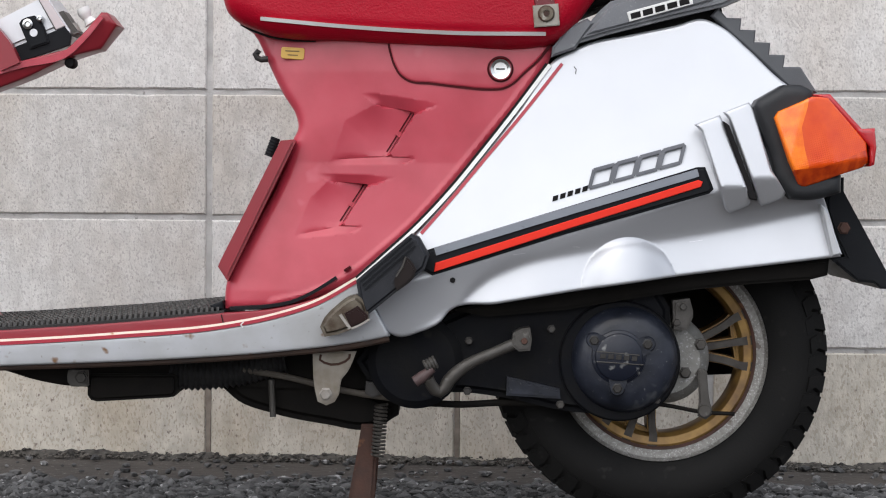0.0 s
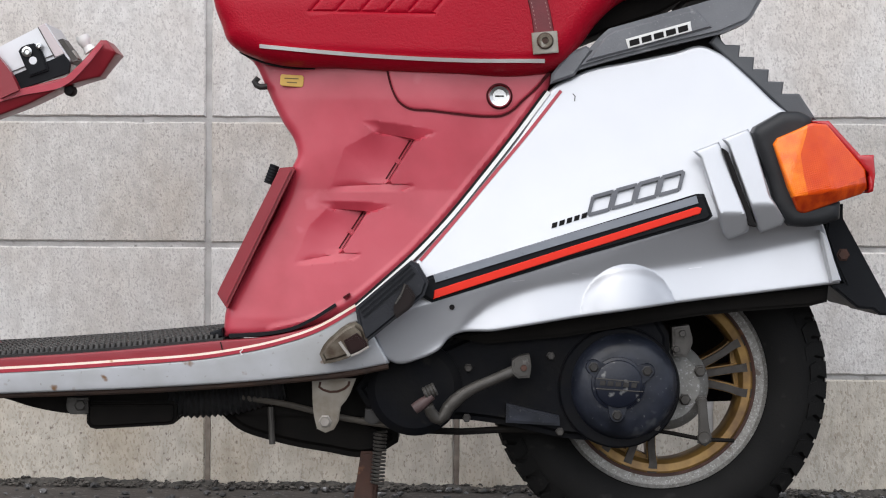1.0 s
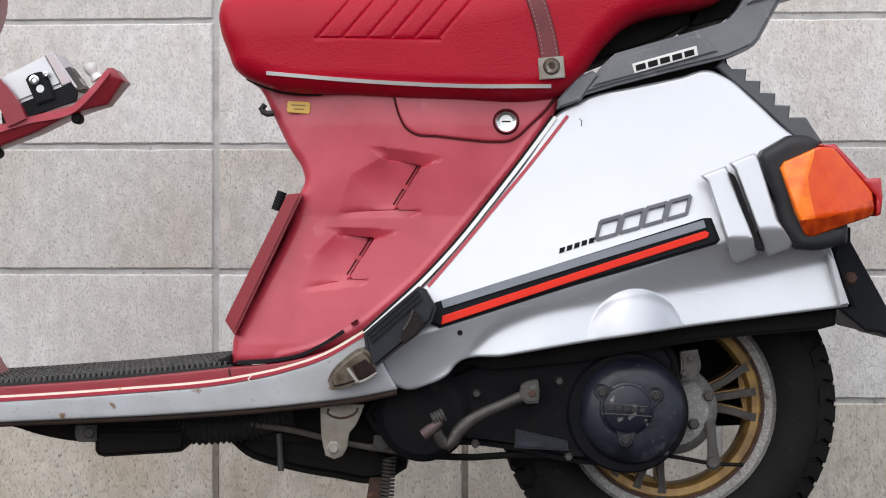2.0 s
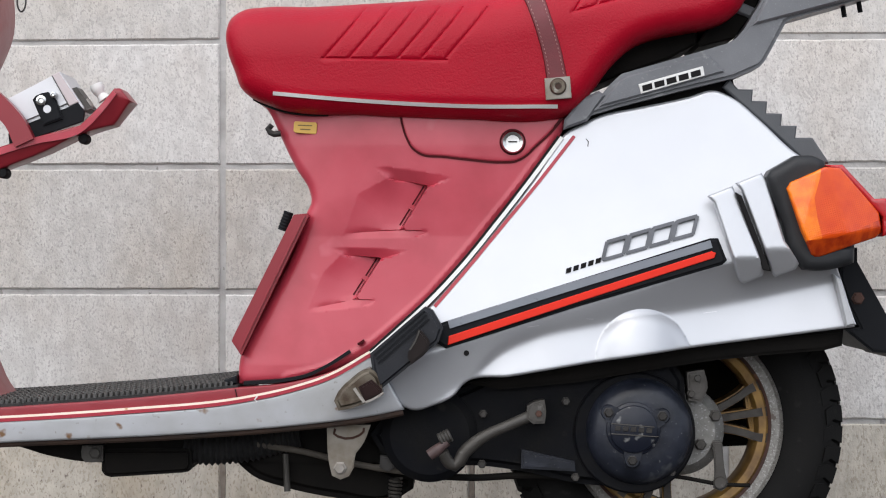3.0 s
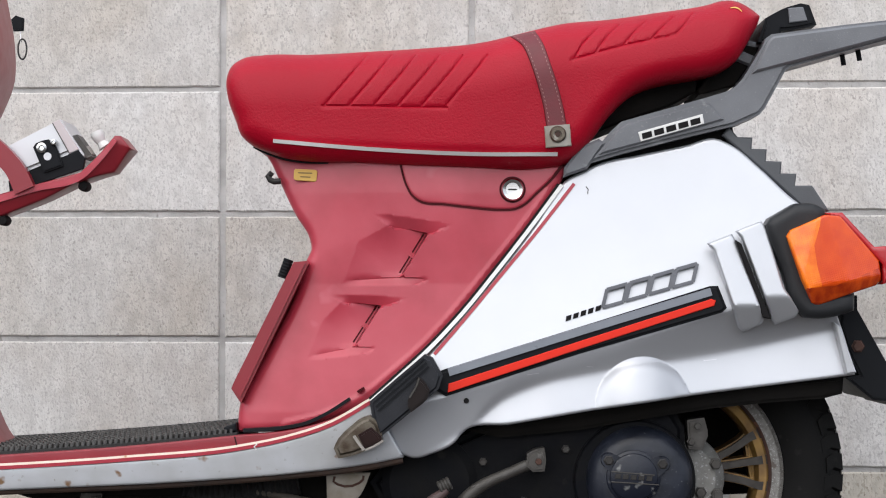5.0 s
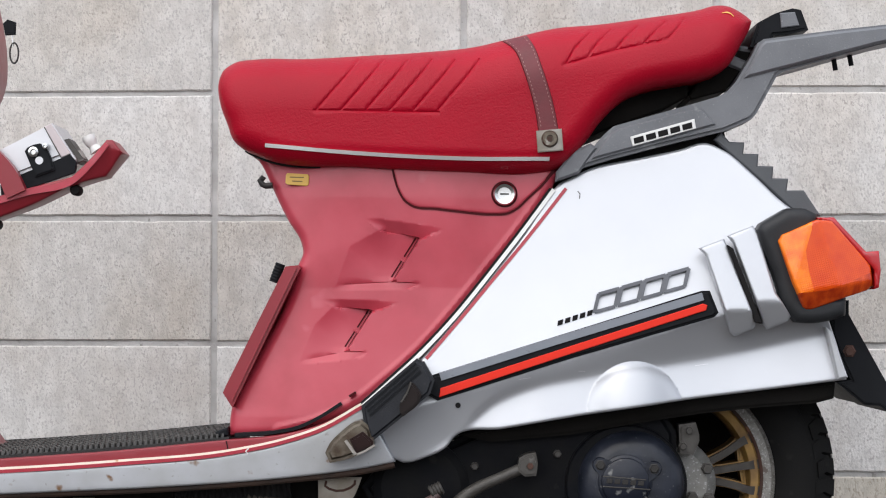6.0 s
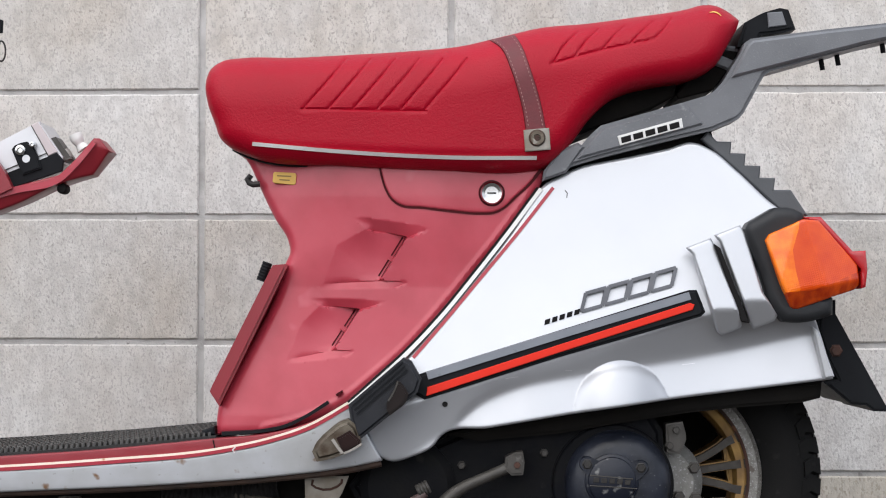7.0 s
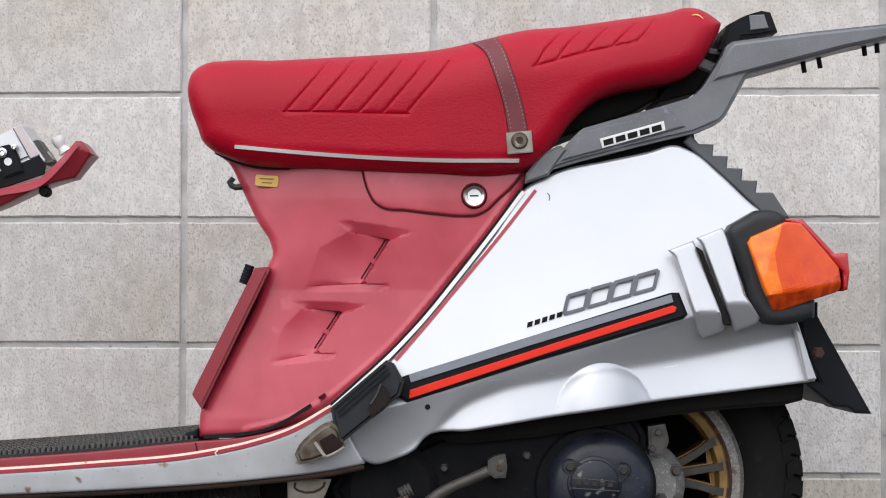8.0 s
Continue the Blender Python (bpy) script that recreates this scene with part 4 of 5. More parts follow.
# floorboard, side skirt, stripes and mat
SKIRT_TOP = np.array([(-0.6611, 0.2363), (-0.5489, 0.2420), (-0.4087, 0.2508), (-0.2685, 0.2644), (-0.2055, 0.2775), (-0.1530, 0.2954), (-0.1090, 0.3217), (-0.0657, 0.3430)])
skirt = part("side_skirt", pillow([(-0.6611, 0.2363), (-0.5489, 0.2420), (-0.4087, 0.2508), (-0.2685, 0.2644), (-0.2055, 0.2775), (-0.1530, 0.2954), (-0.1090, 0.3217), (-0.1006, 0.3217), (-0.0829, 0.2875), (-0.0651, 0.2553), (-0.1001, 0.2481), (-0.1982, 0.2354), (-0.3385, 0.2246), (-0.5489, 0.2146), (-0.6611, 0.2089)], 2.862, 2 * YC - 2.862, 0.003, 0.006,
    lambda q: 0.05 * np.clip(-height(q, SKIRT_TOP), 0, 1)), SILVER_WORN, scooter, "silver side skirt of the footboard")
# rusty lip; its near-black brown also paints the shadow below the skirt
part("skirt_lip", tube([(x, 2.876, z) for x, z in [(-0.6625, 0.2077), (-0.5500, 0.2134), (-0.3392, 0.2227), (-0.1987, 0.2336), (-0.1003, 0.2455), (-0.0667, 0.2528)]], 0.0055, 10), LIP, skirt, "rusty bottom edge, darkened for the shadow band under the skirt")
rim = part("footboard_rim", pillow([(-0.6611, 0.2504), (-0.5489, 0.2582), (-0.4087, 0.2683), (-0.2721, 0.2819), (-0.2055, 0.2887), (-0.1565, 0.3017), (-0.1090, 0.3266), (-0.1055, 0.3217), (-0.1530, 0.2947), (-0.2055, 0.2775), (-0.2685, 0.2644), (-0.4087, 0.2508), (-0.5489, 0.2420), (-0.6611, 0.2363)], 2.866, 2.892, 0.0015, 0.006), RED_DARK, scooter, "red footboard rim")
part("cream_stripe", band([(-0.6597, 0.2417), (-0.5477, 0.2467), (-0.4078, 0.2561), (-0.2680, 0.2697), (-0.2051, 0.2828), (-0.1548, 0.2999), (-0.1074, 0.3269)], 0.0029, 2.8635, 2.8675), CREAM, rim, "cream pinstripe with cracks")
part("red_stripe", band([(-0.6597, 0.2382), (-0.5477, 0.2432), (-0.4078, 0.2526), (-0.2679, 0.2662), (-0.2050, 0.2793), (-0.1534, 0.2964), (-0.1060, 0.3234)], 0.0042, 2.8605, 2.8645), PINK, rim, "thin red pinstripe")
part("rim_seam", band([(-0.2742, 0.2809), (-0.2706, 0.2662)], 0.0012, 2.8645, 2.868), INK, rim)
part("stripe_crack", band([(-0.2460, 0.2721), (-0.2495, 0.2686), (-0.2467, 0.2651)], 0.0016, 2.8598, 2.863), WHITE, rim, "cracked stripe")
part("mat_clip", plate([(-0.2913, 0.2900), (-0.2757, 0.2958), (-0.2749, 0.2851), (-0.2898, 0.2829)], 2.9, 2.93, 0.002, 1, False), BLACK, rim, "black clip")
part("mat_edge", band([(-0.2653, 0.2871), (-0.2106, 0.2915), (-0.1895, 0.2958), (-0.1615, 0.3085), (-0.1328, 0.3268)], 0.0042, 2.8835, 2.9), BLACK, rim, "black rubber edging")
part("edge_mark", band([(-0.1230, 0.3353), (-0.1153, 0.3402)], 0.003, 2.884, 2.9), SLOT, rim)
MAT_LINE = np.array([(-0.6645, 0.2550), (-0.5518, 0.2614), (-0.4109, 0.2716), (-0.2728, 0.2846)])
mat_ob = part("rubber_mat", plate([*MAT_LINE, MAT_LINE[-1] - (0, 0.02), MAT_LINE[0] - (0, 0.02)], 2.884, 2 * YC - 2.884, 0.002, 2), MAT_RUBBER, scooter, "black ribbed rubber foot mat")
studs = bmesh.new()
for i in range(12):
    for k in range(56):
        x = MAT_LINE[0, 0] + (k + 0.5 * (i % 2) + 0.4) / 57 * (MAT_LINE[-1, 0] - MAT_LINE[0, 0])
        z = float(np.interp(x, MAT_LINE[:, 0], MAT_LINE[:, 1]))
        y = 2.892 + i * 0.0255
        foot = [studs.verts.new((x + a, y + b, z - 0.001)) for a, b in (((-0.0042, 0), (-0.0012, 0), (0.0042, 0.02), (0.0012, 0.02)) if i % 2 else ((0.0012, 0), (0.0042, 0), (-0.0012, 0.02), (-0.0042, 0.02)))]
        head = [studs.verts.new((v.co.x, v.co.y + (0.001 if n < 2 else -0.001), z + 0.0048)) for n, v in enumerate(foot)]
        studs.faces.new(head)
        for a in range(4):
            studs.faces.new((foot[a], foot[(a + 1) % 4], head[(a + 1) % 4], head[a]))
tagged(part("mat_pattern", studs, MAT_STUD, mat_ob, "slanted raised ribs of the mat"), kind="stuff")

# folding passenger step
step_pad = part("passenger_step", plate([(-0.1061, 0.3256), (-0.0388, 0.3834), (-0.0291, 0.3793), (-0.0165, 0.3573), (-0.0219, 0.3407), (-0.0948, 0.2807), (-0.1018, 0.3014)], 2.828, 2.875, 0.005, 3, corner=30), PAD, scooter, "black ribbed folding passenger step")
for k in range(3):
    a = np.array((-0.1012, 0.3243)) + k * (np.array((-0.0984, 0.3195)) - np.array((-0.1012, 0.3243)))
    b = np.array((-0.0394, 0.3786)) + k * (np.array((-0.0366, 0.3738)) - np.array((-0.0394, 0.3786)))
    part("rib", band([a, b], 0.0024, 2.8255, 2.832), BLACK, step_pad)
part("peg_hook", plate([(-0.0591, 0.3284), (-0.0502, 0.3449), (-0.0468, 0.3559), (-0.0420, 0.3538), (-0.0323, 0.3401), (-0.0357, 0.3291), (-0.0467, 0.3195), (-0.0549, 0.3133), (-0.0590, 0.3202)], 2.818, 2.84, 0.003, 2), mat("dark_rubber_catch", (0.014, 0.009, 0.008), 0.3, spec=0.2), step_pad, "dark rubber catch")
hinge = part("step_hinge", plate([(-0.1499, 0.2686), (-0.1445, 0.2803), (-0.1307, 0.2941), (-0.1136, 0.3065), (-0.1060, 0.3086), (-0.0949, 0.2997), (-0.0900, 0.2757), (-0.1086, 0.2667), (-0.1272, 0.2597), (-0.1443, 0.2563)], 2.826, 2.868, 0.006, 3), TARNISHED, scooter, "tarnished steel step hinge")
part("hinge_rubber", plate([(-0.1201, 0.2856), (-0.1037, 0.2952), (-0.0912, 0.2836), (-0.0912, 0.2760), (-0.1118, 0.2684)], 2.8215, 2.835, 0.003, 2), mat("dark_brown_rubber", (0.02, 0.009, 0.008), 0.3, spec=0.15), hinge, "brown rubber block")

part("hinge_edge", band([(-0.1248, 0.2843), (-0.1200, 0.2774), (-0.1124, 0.2672)], 0.0035, 2.8205, 2.826), STEEL, hinge, "bright worn edge")
part("hinge_edge", band([(-0.1110, 0.2672), (-0.1014, 0.2713), (-0.0891, 0.2789)], 0.0025, 2.8205, 2.826), STEEL, hinge, "bright worn edge")
part("catch_spring", band([(-0.0570, 0.3312), (-0.0488, 0.3450), (-0.0454, 0.3553)], 0.002, 2.8165, 2.82), DULL, step_pad)

# engine, clutch cover, kick lever
case = part("engine_case", plate([(-0.1092, 0.2187), (-0.0915, 0.2418), (-0.0593, 0.2492), (0.0049, 0.2769), (0.0477, 0.2951), (0.1548, 0.3173), (0.2692, 0.3203), (0.2882, 0.2896), (0.2906, 0.1857), (0.2637, 0.1532), (0.1562, 0.1574), (0.0845, 0.1727), (0.0343, 0.1795), (-0.0589, 0.1817), (-0.0948, 0.1958)], 2.925, 3.05, 0.01, 3, corner=30), CASE, scooter, "grimy black engine case")
part("case_rib", plate([(0.0818, 0.2022), (0.1483, 0.1870), (0.1498, 0.1741), (0.0813, 0.1779)], 2.915, 2.93, 0.003, 2), ENGINE, case)
part("intake_cover", lathe(*(-0.0339, 0.2200), [(0, 2.915), (0.05, 2.915), (0.06, 2.922), (0.06, 2.94)], 40), CASE, case)
cc = (0.2220, 0.2292)
dome = (0.2300, 0.2248)
clutch = part("clutch_cover", lathe(dome[0], dome[1], [(0, 2.8935), (0.036, 2.8935), (0.046, 2.8945), (0.054, 2.8975), (0.0605, 2.9025), (0.065, 2.91), (0.068, 2.92), (0.0695, 2.932), (0.0695, 2.95)], 72), ENGINE, scooter, "round dark blue clutch cover with worn paint")
part("cover_flange", lathe(0.2244, 0.2226, [(0.05, 2.917), (0.074, 2.917), (0.0765, 2.92), (0.077, 2.925), (0.077, 2.96)], 72), CASE, clutch, "grimy grey flange of the cover")
part("cap", lathe(cc[0] - 0.001, cc[1], [(0, 2.8865), (0.0265, 2.8865), (0.0292, 2.888), (0.03, 2.8905), (0.0335, 2.892), (0.0345, 2.896)], 56), WORN, clutch, "round centre cap with worn paint")
for line in ([(0.1928, 0.2370), (0.2465, 0.2324)], [(0.1929, 0.2242), (0.2515, 0.2204)]):
    part("cap_line", band(line, 0.0011, 2.8853, 2.888), DULL, clutch, "raised worn line across the cap")
for i in range(5):
    a = np.array((0.1978, 0.2342)) + i * np.array((0.0098, -0.0007))
    part("cap_bar", plate([a, a + (0.007, -0.0004), a + (0.0062, -0.0064), a + (-0.0008, -0.006)], 2.8855, 2.8885, 0.0003, 1, False), DARK_STEEL, clutch)
for p in [(0.1898, 0.2504), (0.2568, 0.2460), (0.2193, 0.1906)]:
    way = np.array(cc) - p
    part("bolt_ear", band([p, np.array(p) + way * 0.45], [0.019, 0.026], 2.8895, 2.9), ENGINE, clutch, "raised bolt ear")
    part("ear_round", lathe(*p, [(0, 2.8893), (0.0085, 2.8893), (0.0098, 2.8908), (0.0098, 2.9)], 24), ENGINE, clutch)
    part("cover_bolt", bolt(p, 2.8855, 0.0068, 0.005), DARK_STEEL, clutch)
part("brake_lug", plate([(0.2909, 0.2990), (0.3123, 0.3020), (0.3169, 0.2791), (0.3092, 0.2611), (0.2927, 0.2632)], 2.922, 2.96, 0.003, 2), DULL, case, "grey cast lug")
for p in [(0.3036, 0.2917), (0.2959, 0.2717), (0.2719, 0.1728), (0.1377, 0.2620), (0.0336, 0.2462), (0.1499, 0.1662), (0.0320, 0.1826), (-0.0323, 0.1843)]:
    part("case_bolt", bolt(p, 2.916, 0.0056, 0.012), BOLT, case)
kick = part("kick_lever", tube([(x, y, z) for (x, z), y in zip([(0.1023, 0.2499), (0.0686, 0.2362), (0.0264, 0.2161), (0.0089, 0.2005), (-0.0030, 0.1848), (-0.0086, 0.1876), (-0.0172, 0.2031)], (2.895, 2.885, 2.88, 2.88, 2.88, 2.878, 2.87))], [0.0075, 0.0072, 0.007, 0.0075, 0.0085, 0.008, 0.007], 14), DULL, scooter, "grey steel kick starter lever")
part("lever_boss", plate([(0.0881, 0.2589), (0.0966, 0.2639), (0.1092, 0.2662), (0.1115, 0.2521), (0.1095, 0.2372), (0.0954, 0.2364), (0.0869, 0.2434)], 2.88, 2.92, 0.003, 2), DULL, kick)
part("boss_bolt", bolt((0.1021, 0.2495), 2.8765, 0.0055), RUST, kick)
part("pedal", tube([(x, 2.868, z) for x, z in [(-0.0116, 0.2157), (-0.0255, 0.2043), (-0.0339, 0.1986)]], [0.0055, 0.006, 0.0075, 0.007], 14), PEDAL, kick, "worn pinkish pedal end")
part("pedal_thread", tube([(x, 2.87, z) for x, z in [(-0.0074, 0.2241), (-0.0214, 0.2170)]], 0.008, 12, 0.002, wave=0.15), DULL, kick)

# rear wheel: tyre with tread blocks, rim, spokes, brake plate
WX, WZ = (0.2830, 0.2255)
RT = 0.2205
wheel = part("rear_wheel", lathe(WX, WZ, [(0.135, 3.0), (0.139, 2.995), (0.14, 3.0), (0.139, 3.006), (0.126, 3.01), (0.122, 3.03), (0.122, 3.05), (0.126, 3.07), (0.139, 3.074), (0.14, 3.08), (0.135, 3.08), (0.119, 3.06), (0.119, 3.02), (0.1235, 3.002), (0.135, 3.0)], 96), LIP_ALLOY, scooter, "gold painted alloy rear wheel with silver rim edge")
part("tyre", lathe(WX, WZ, [(0.137, 3.0), (0.15, 2.99), (0.172, 2.985), (0.19, 2.988), (0.2, 2.996), (RT - 0.007, 3.008), (RT - 0.004, 3.04), (RT - 0.007, 3.072), (0.203, 3.085), (0.192, 3.092), (0.172, 3.095), (0.15, 3.09), (0.137, 3.08)], 128), RUBBER, wheel, "worn black rubber tyre")


def tread():
    """Shoulder lugs that step in and out, and crown blocks between them."""
    bm = bmesh.new()
    for i in range(50):
        a0 = i / 50 * 2 * math.pi
        for side in (-1, 1):
            reach = 0.191 if i % 2 else 0.1945
            for r0, r1, ya, yb, da, wide in ((reach, RT - 0.0035, 0.0524, 0.0345, 0.0, 0.112), (RT - 0.006, RT, 0.034, 0.004, 0.04, 0.108)):
                v = []
                for a, lean in ((a0 + da + 0.012, 0.035), (a0 + da + wide, 0.02)):
                    for r, y, sk in ((r0, ya, 0.0), ((r0 + r1) / 2, (ya + yb) / 2 + 0.0005, lean), (r1 + 0.0005, yb, 0.01), (r1 - 0.009, yb - 0.002, 0.01), (r0 - 0.002, ya - 0.012, 0.0)):
                        v.append(bm.verts.new((WX + r * math.cos(a + sk), YC + side * y, WZ + r * math.sin(a + sk))))
                for f in ((0, 1, 2, 3, 4), (5, 6, 7, 8, 9), (0, 1, 6, 5), (1, 2, 7, 6), (2, 3, 8, 7), (3, 4, 9, 8), (4, 0, 5, 9)):
                    bm.faces.new([v[k] for k in f])
    return bm


part("tread", tread(), RUBBER, wheel, "worn tread blocks")
part("gold_ring", lathe(WX, WZ, [(0.1232, 3.012), (0.1228, 3.006), (0.118, 3.0035), (0.109, 3.005), (0.1045, 3.012), (0.1045, 3.06), (0.109, 3.068), (0.121, 3.072), (0.125, 3.068)], 96), GOLD, wheel, "gold painted inner rim")
# brown ring paints in the shade at the step behind the lip
part("rim_groove", lathe(WX, WZ, [(0.1205, 3.003), (0.1225, 3.001), (0.1245, 3.0005), (0.1255, 3.004)], 96), RUST, wheel, "brown ring painted for the shade inside the rim edge")
part("hub", lathe(WX, WZ, [(0, 2.99), (0.03, 2.99), (0.04, 3.0), (0.046, 3.02), (0.046, 3.07), (0, 3.07)], 48), GOLD, wheel)
for i in range(3):
    for off in (16.5, 0, -16.5):
        base = radians(9 + 120 * i)
        a, m, b = base + radians(off), base + radians(off * 0.92), base + radians(off * 0.6)
        line = [(WX + r * math.cos(t), WZ + r * math.sin(t)) for r, t in ((0.03, b), (0.066, b + (m - b) * 0.55), (0.092, m), (0.11, a + (a - m) * 0.4), (0.1225, a))]
        part("spoke", band(line, [0.016, 0.014, 0.012, 0.012, 0.022], 3.016, 3.06), GOLD, wheel)
        part("spoke_face", band(line, [0.011, 0.0095, 0.0085, 0.009, 0.0125], 3.004, 3.0165), SPOKE, wheel, "grimy grey spoke face")
    web = [(WX + r * math.cos(t), WZ + r * math.sin(t)) for r, t in ((0.104, base - 0.34), (0.098, base - 0.14), (0.098, base + 0.14), (0.104, base + 0.34), (0.112, base + 0.34), (0.112, base - 0.34))]
    part("spoke_web", plate(web, 3.02, 3.055, 0.003, 2), GOLD, wheel, "gold painted web between the spokes")
brake = part("brake_plate", lathe(*(0.2848, 0.2227), [(0, 2.955), (0.045, 2.955), (0.056, 2.965), (0.058, 2.97), (0.058, 3.0), (0, 3.0)], 48), ALLOY, scooter, "corroded grey brake back plate")
for p in [(0.3104, 0.2057), (0.3314, 0.2037), (0.3295, 0.2419)]:
    part("brake_bolt", bolt(p, 2.945, 0.008, 0.01), DULL, brake)
part("brake_arm", plate([(0.3255, 0.2094), (0.3371, 0.2095), (0.3433, 0.1625), (0.3463, 0.1539), (0.3363, 0.1466), (0.3261, 0.1508), (0.3274, 0.1660)], 2.942, 2.95, 0.002, 2), DULL, brake, "grey brake arm")
part("arm_pin", lathe(*(0.3343, 0.1577), [(0, 2.938), (0.007, 2.938), (0.0085, 2.94), (0.0085, 2.946)], 20), DULL, brake)
part("brake_rod", tube([(x, 2.945, z) for x, z in [(0.3731, 0.1539), (0.3349, 0.1557), (0.2866, 0.1641), (0.2505, 0.1681)]], 0.0028, 8), DARK, brake)

part("silencer", plate([(0.1769, 0.3091), (0.3955, 0.3169), (0.4075, 0.2951), (0.4093, 0.2012), (0.3969, 0.1885), (0.3109, 0.1848), (0.1778, 0.1995)], 3.13, 3.22, 0.012, 3, False), DARK, scooter, "black silencer on the far side of the wheel")
# under the footboard
part("muffler_box", plate([(-0.4488, 0.2002), (-0.3392, 0.2010), (-0.3356, 0.1953), (-0.3355, 0.1794), (-0.3398, 0.1721), (-0.3477, 0.1706), (-0.4379, 0.1649), (-0.4458, 0.1670), (-0.4501, 0.1728), (-0.4502, 0.1944)], 2.93, 3.1, 0.005, 3, False), DARK, scooter, "black box under the footboard")
part("bellows_hose", tube([(x, 2.96, z) for x, z in [(-0.3780, 0.2050), (-0.3273, 0.1985), (-0.2767, 0.2015), (-0.2000, 0.2160)]], [0.013, 0.018, 0.018, 0.014], 16, 0.0035, wave=0.2), HOSE, scooter, "black corrugated rubber hose")
part("exhaust_pan", plate([(-0.2840, 0.1811), (-0.2619, 0.1621), (-0.2215, 0.1477), (-0.1517, 0.1335), (-0.0879, 0.1280), (-0.0557, 0.1459), (-0.0558, 0.1606), (-0.0896, 0.1766), (-0.1630, 0.1907), (-0.2364, 0.2049), (-0.2804, 0.1973)], 2.97, 3.1, 0.012, 3), DARK, scooter, "sooty black exhaust under the floor")
part("frame_sweep", plate([(-0.6795, 0.2022), (-0.3479, 0.2154), (-0.3478, 0.1952), (-0.4451, 0.1829), (-0.4848, 0.1855), (-0.5209, 0.1925), (-0.5569, 0.2031)], 2.94, 3.12, 0.006, 2), DARK, scooter, "black frame under the footboard")
part("frame_beam", plate([(-0.4200, 0.2149), (-0.0669, 0.2448), (-0.0451, 0.2103), (-0.0593, 0.1813), (-0.1603, 0.1806), (-0.3478, 0.1937)], 2.96, 3.1, 0.006, 2), DARK, scooter, "black frame beam")
lug = part("frame_lug", plate([(-0.4737, 0.2053), (-0.4472, 0.2055), (-0.4471, 0.1861), (-0.4528, 0.1846), (-0.4700, 0.1845), (-0.4743, 0.1902)], 2.925, 2.945, 0.002, 2), DULL, scooter, "grey frame lug")
part("lug_bolt", bolt((-0.4564, 0.1965), 2.919, 0.0085), BOLT, lug)
part("cable", tube([(x, 2.945, z) for x, z in [(-0.2537, 0.2056), (-0.2033, 0.1981), (-0.1312, 0.1813), (-0.0951, 0.1750)]], 0.0042, 10), SLEEVE, scooter, "dusty brown brake cable")
part("cable_sleeve", tube([(x, 2.945, z) for x, z in [(-0.1024, 0.1764), (-0.0591, 0.1710), (-0.0144, 0.1648)]], [0.0048, 0.0052, 0.0052], 10), SLEEVE, scooter, "dusty tan cable sleeve")
part("cable_end", tube([(x, 2.945, z) for x, z in [(-0.0159, 0.1648), (0.0273, 0.1636), (0.0705, 0.1661), (0.1497, 0.1645)]], 0.0046, 10), DARK, scooter, "black cable end")
part("cable_clamp", plate([(-0.0965, 0.1928), (-0.0793, 0.1907), (-0.0777, 0.1764), (-0.0878, 0.1720), (-0.0979, 0.1776)], 2.935, 2.95, 0.002, 2, False), DARK_STEEL, scooter, "dark cable clamp")
part("drain_pipe", tube([(x, 2.96, z) for x, z in [(-0.2187, 0.1923), (-0.2163, 0.1445)]], 0.0042, 10), DULL, scooter, "grey drain pipe")
bracket = part("peg_bracket", plate([(-0.1631, 0.2330), (-0.1077, 0.2334), (-0.1196, 0.2063), (-0.1267, 0.1977), (-0.1294, 0.1792), (-0.1351, 0.1691), (-0.1457, 0.1648), (-0.1564, 0.1697), (-0.1600, 0.1846)], 2.905, 2.912, 0.002, 2), PLATE, scooter, "dirty pale steel bracket")
part("bracket_bolt", bolt((-0.1462, 0.1795), 2.897, 0.0085), STEEL, bracket)
part("bracket_rib", tube([(x, 2.905, z) for x, z in [(-0.1524, 0.2289), (-0.1538, 0.2225), (-0.1488, 0.2190), (-0.1218, 0.2206), (-0.1169, 0.2249), (-0.1162, 0.2299)]], 0.0016, 8), RUST, bracket)
stand = part("centre_stand", plate([(-0.1033, 0.1345), (-0.0771, 0.1347), (-0.0827, 0.0981), (-0.0874, 0.0395), (-0.0916, 0.0065), (-0.1244, 0.0063), (-0.1195, 0.0393), (-0.1089, 0.0979)], 2.97, 2.99, 0.004, 2), RUST, scooter, "rusted steel centre stand")
far_leg = stand.copy()
scene.collection.objects.link(far_leg)
far_leg.location = (0.0, 0.14, 0.0)
spring = []
sx, sz0, sz1 = (-0.0776, 0.1617)[0], (-0.0776, 0.1617)[1], (-0.0772, 0.0955)[1]
for i in range(141):
    a = i / 10 * 2 * math.pi
    spring.append((sx + 0.0075 * math.cos(a) - 0.004 * i / 140, 2.955 + 0.0075 * math.sin(a), sz0 + (sz1 - sz0) * i / 140))
part("spring", tube(spring, 0.0018, 6, 0.1), DULL, stand, "dull steel return spring")

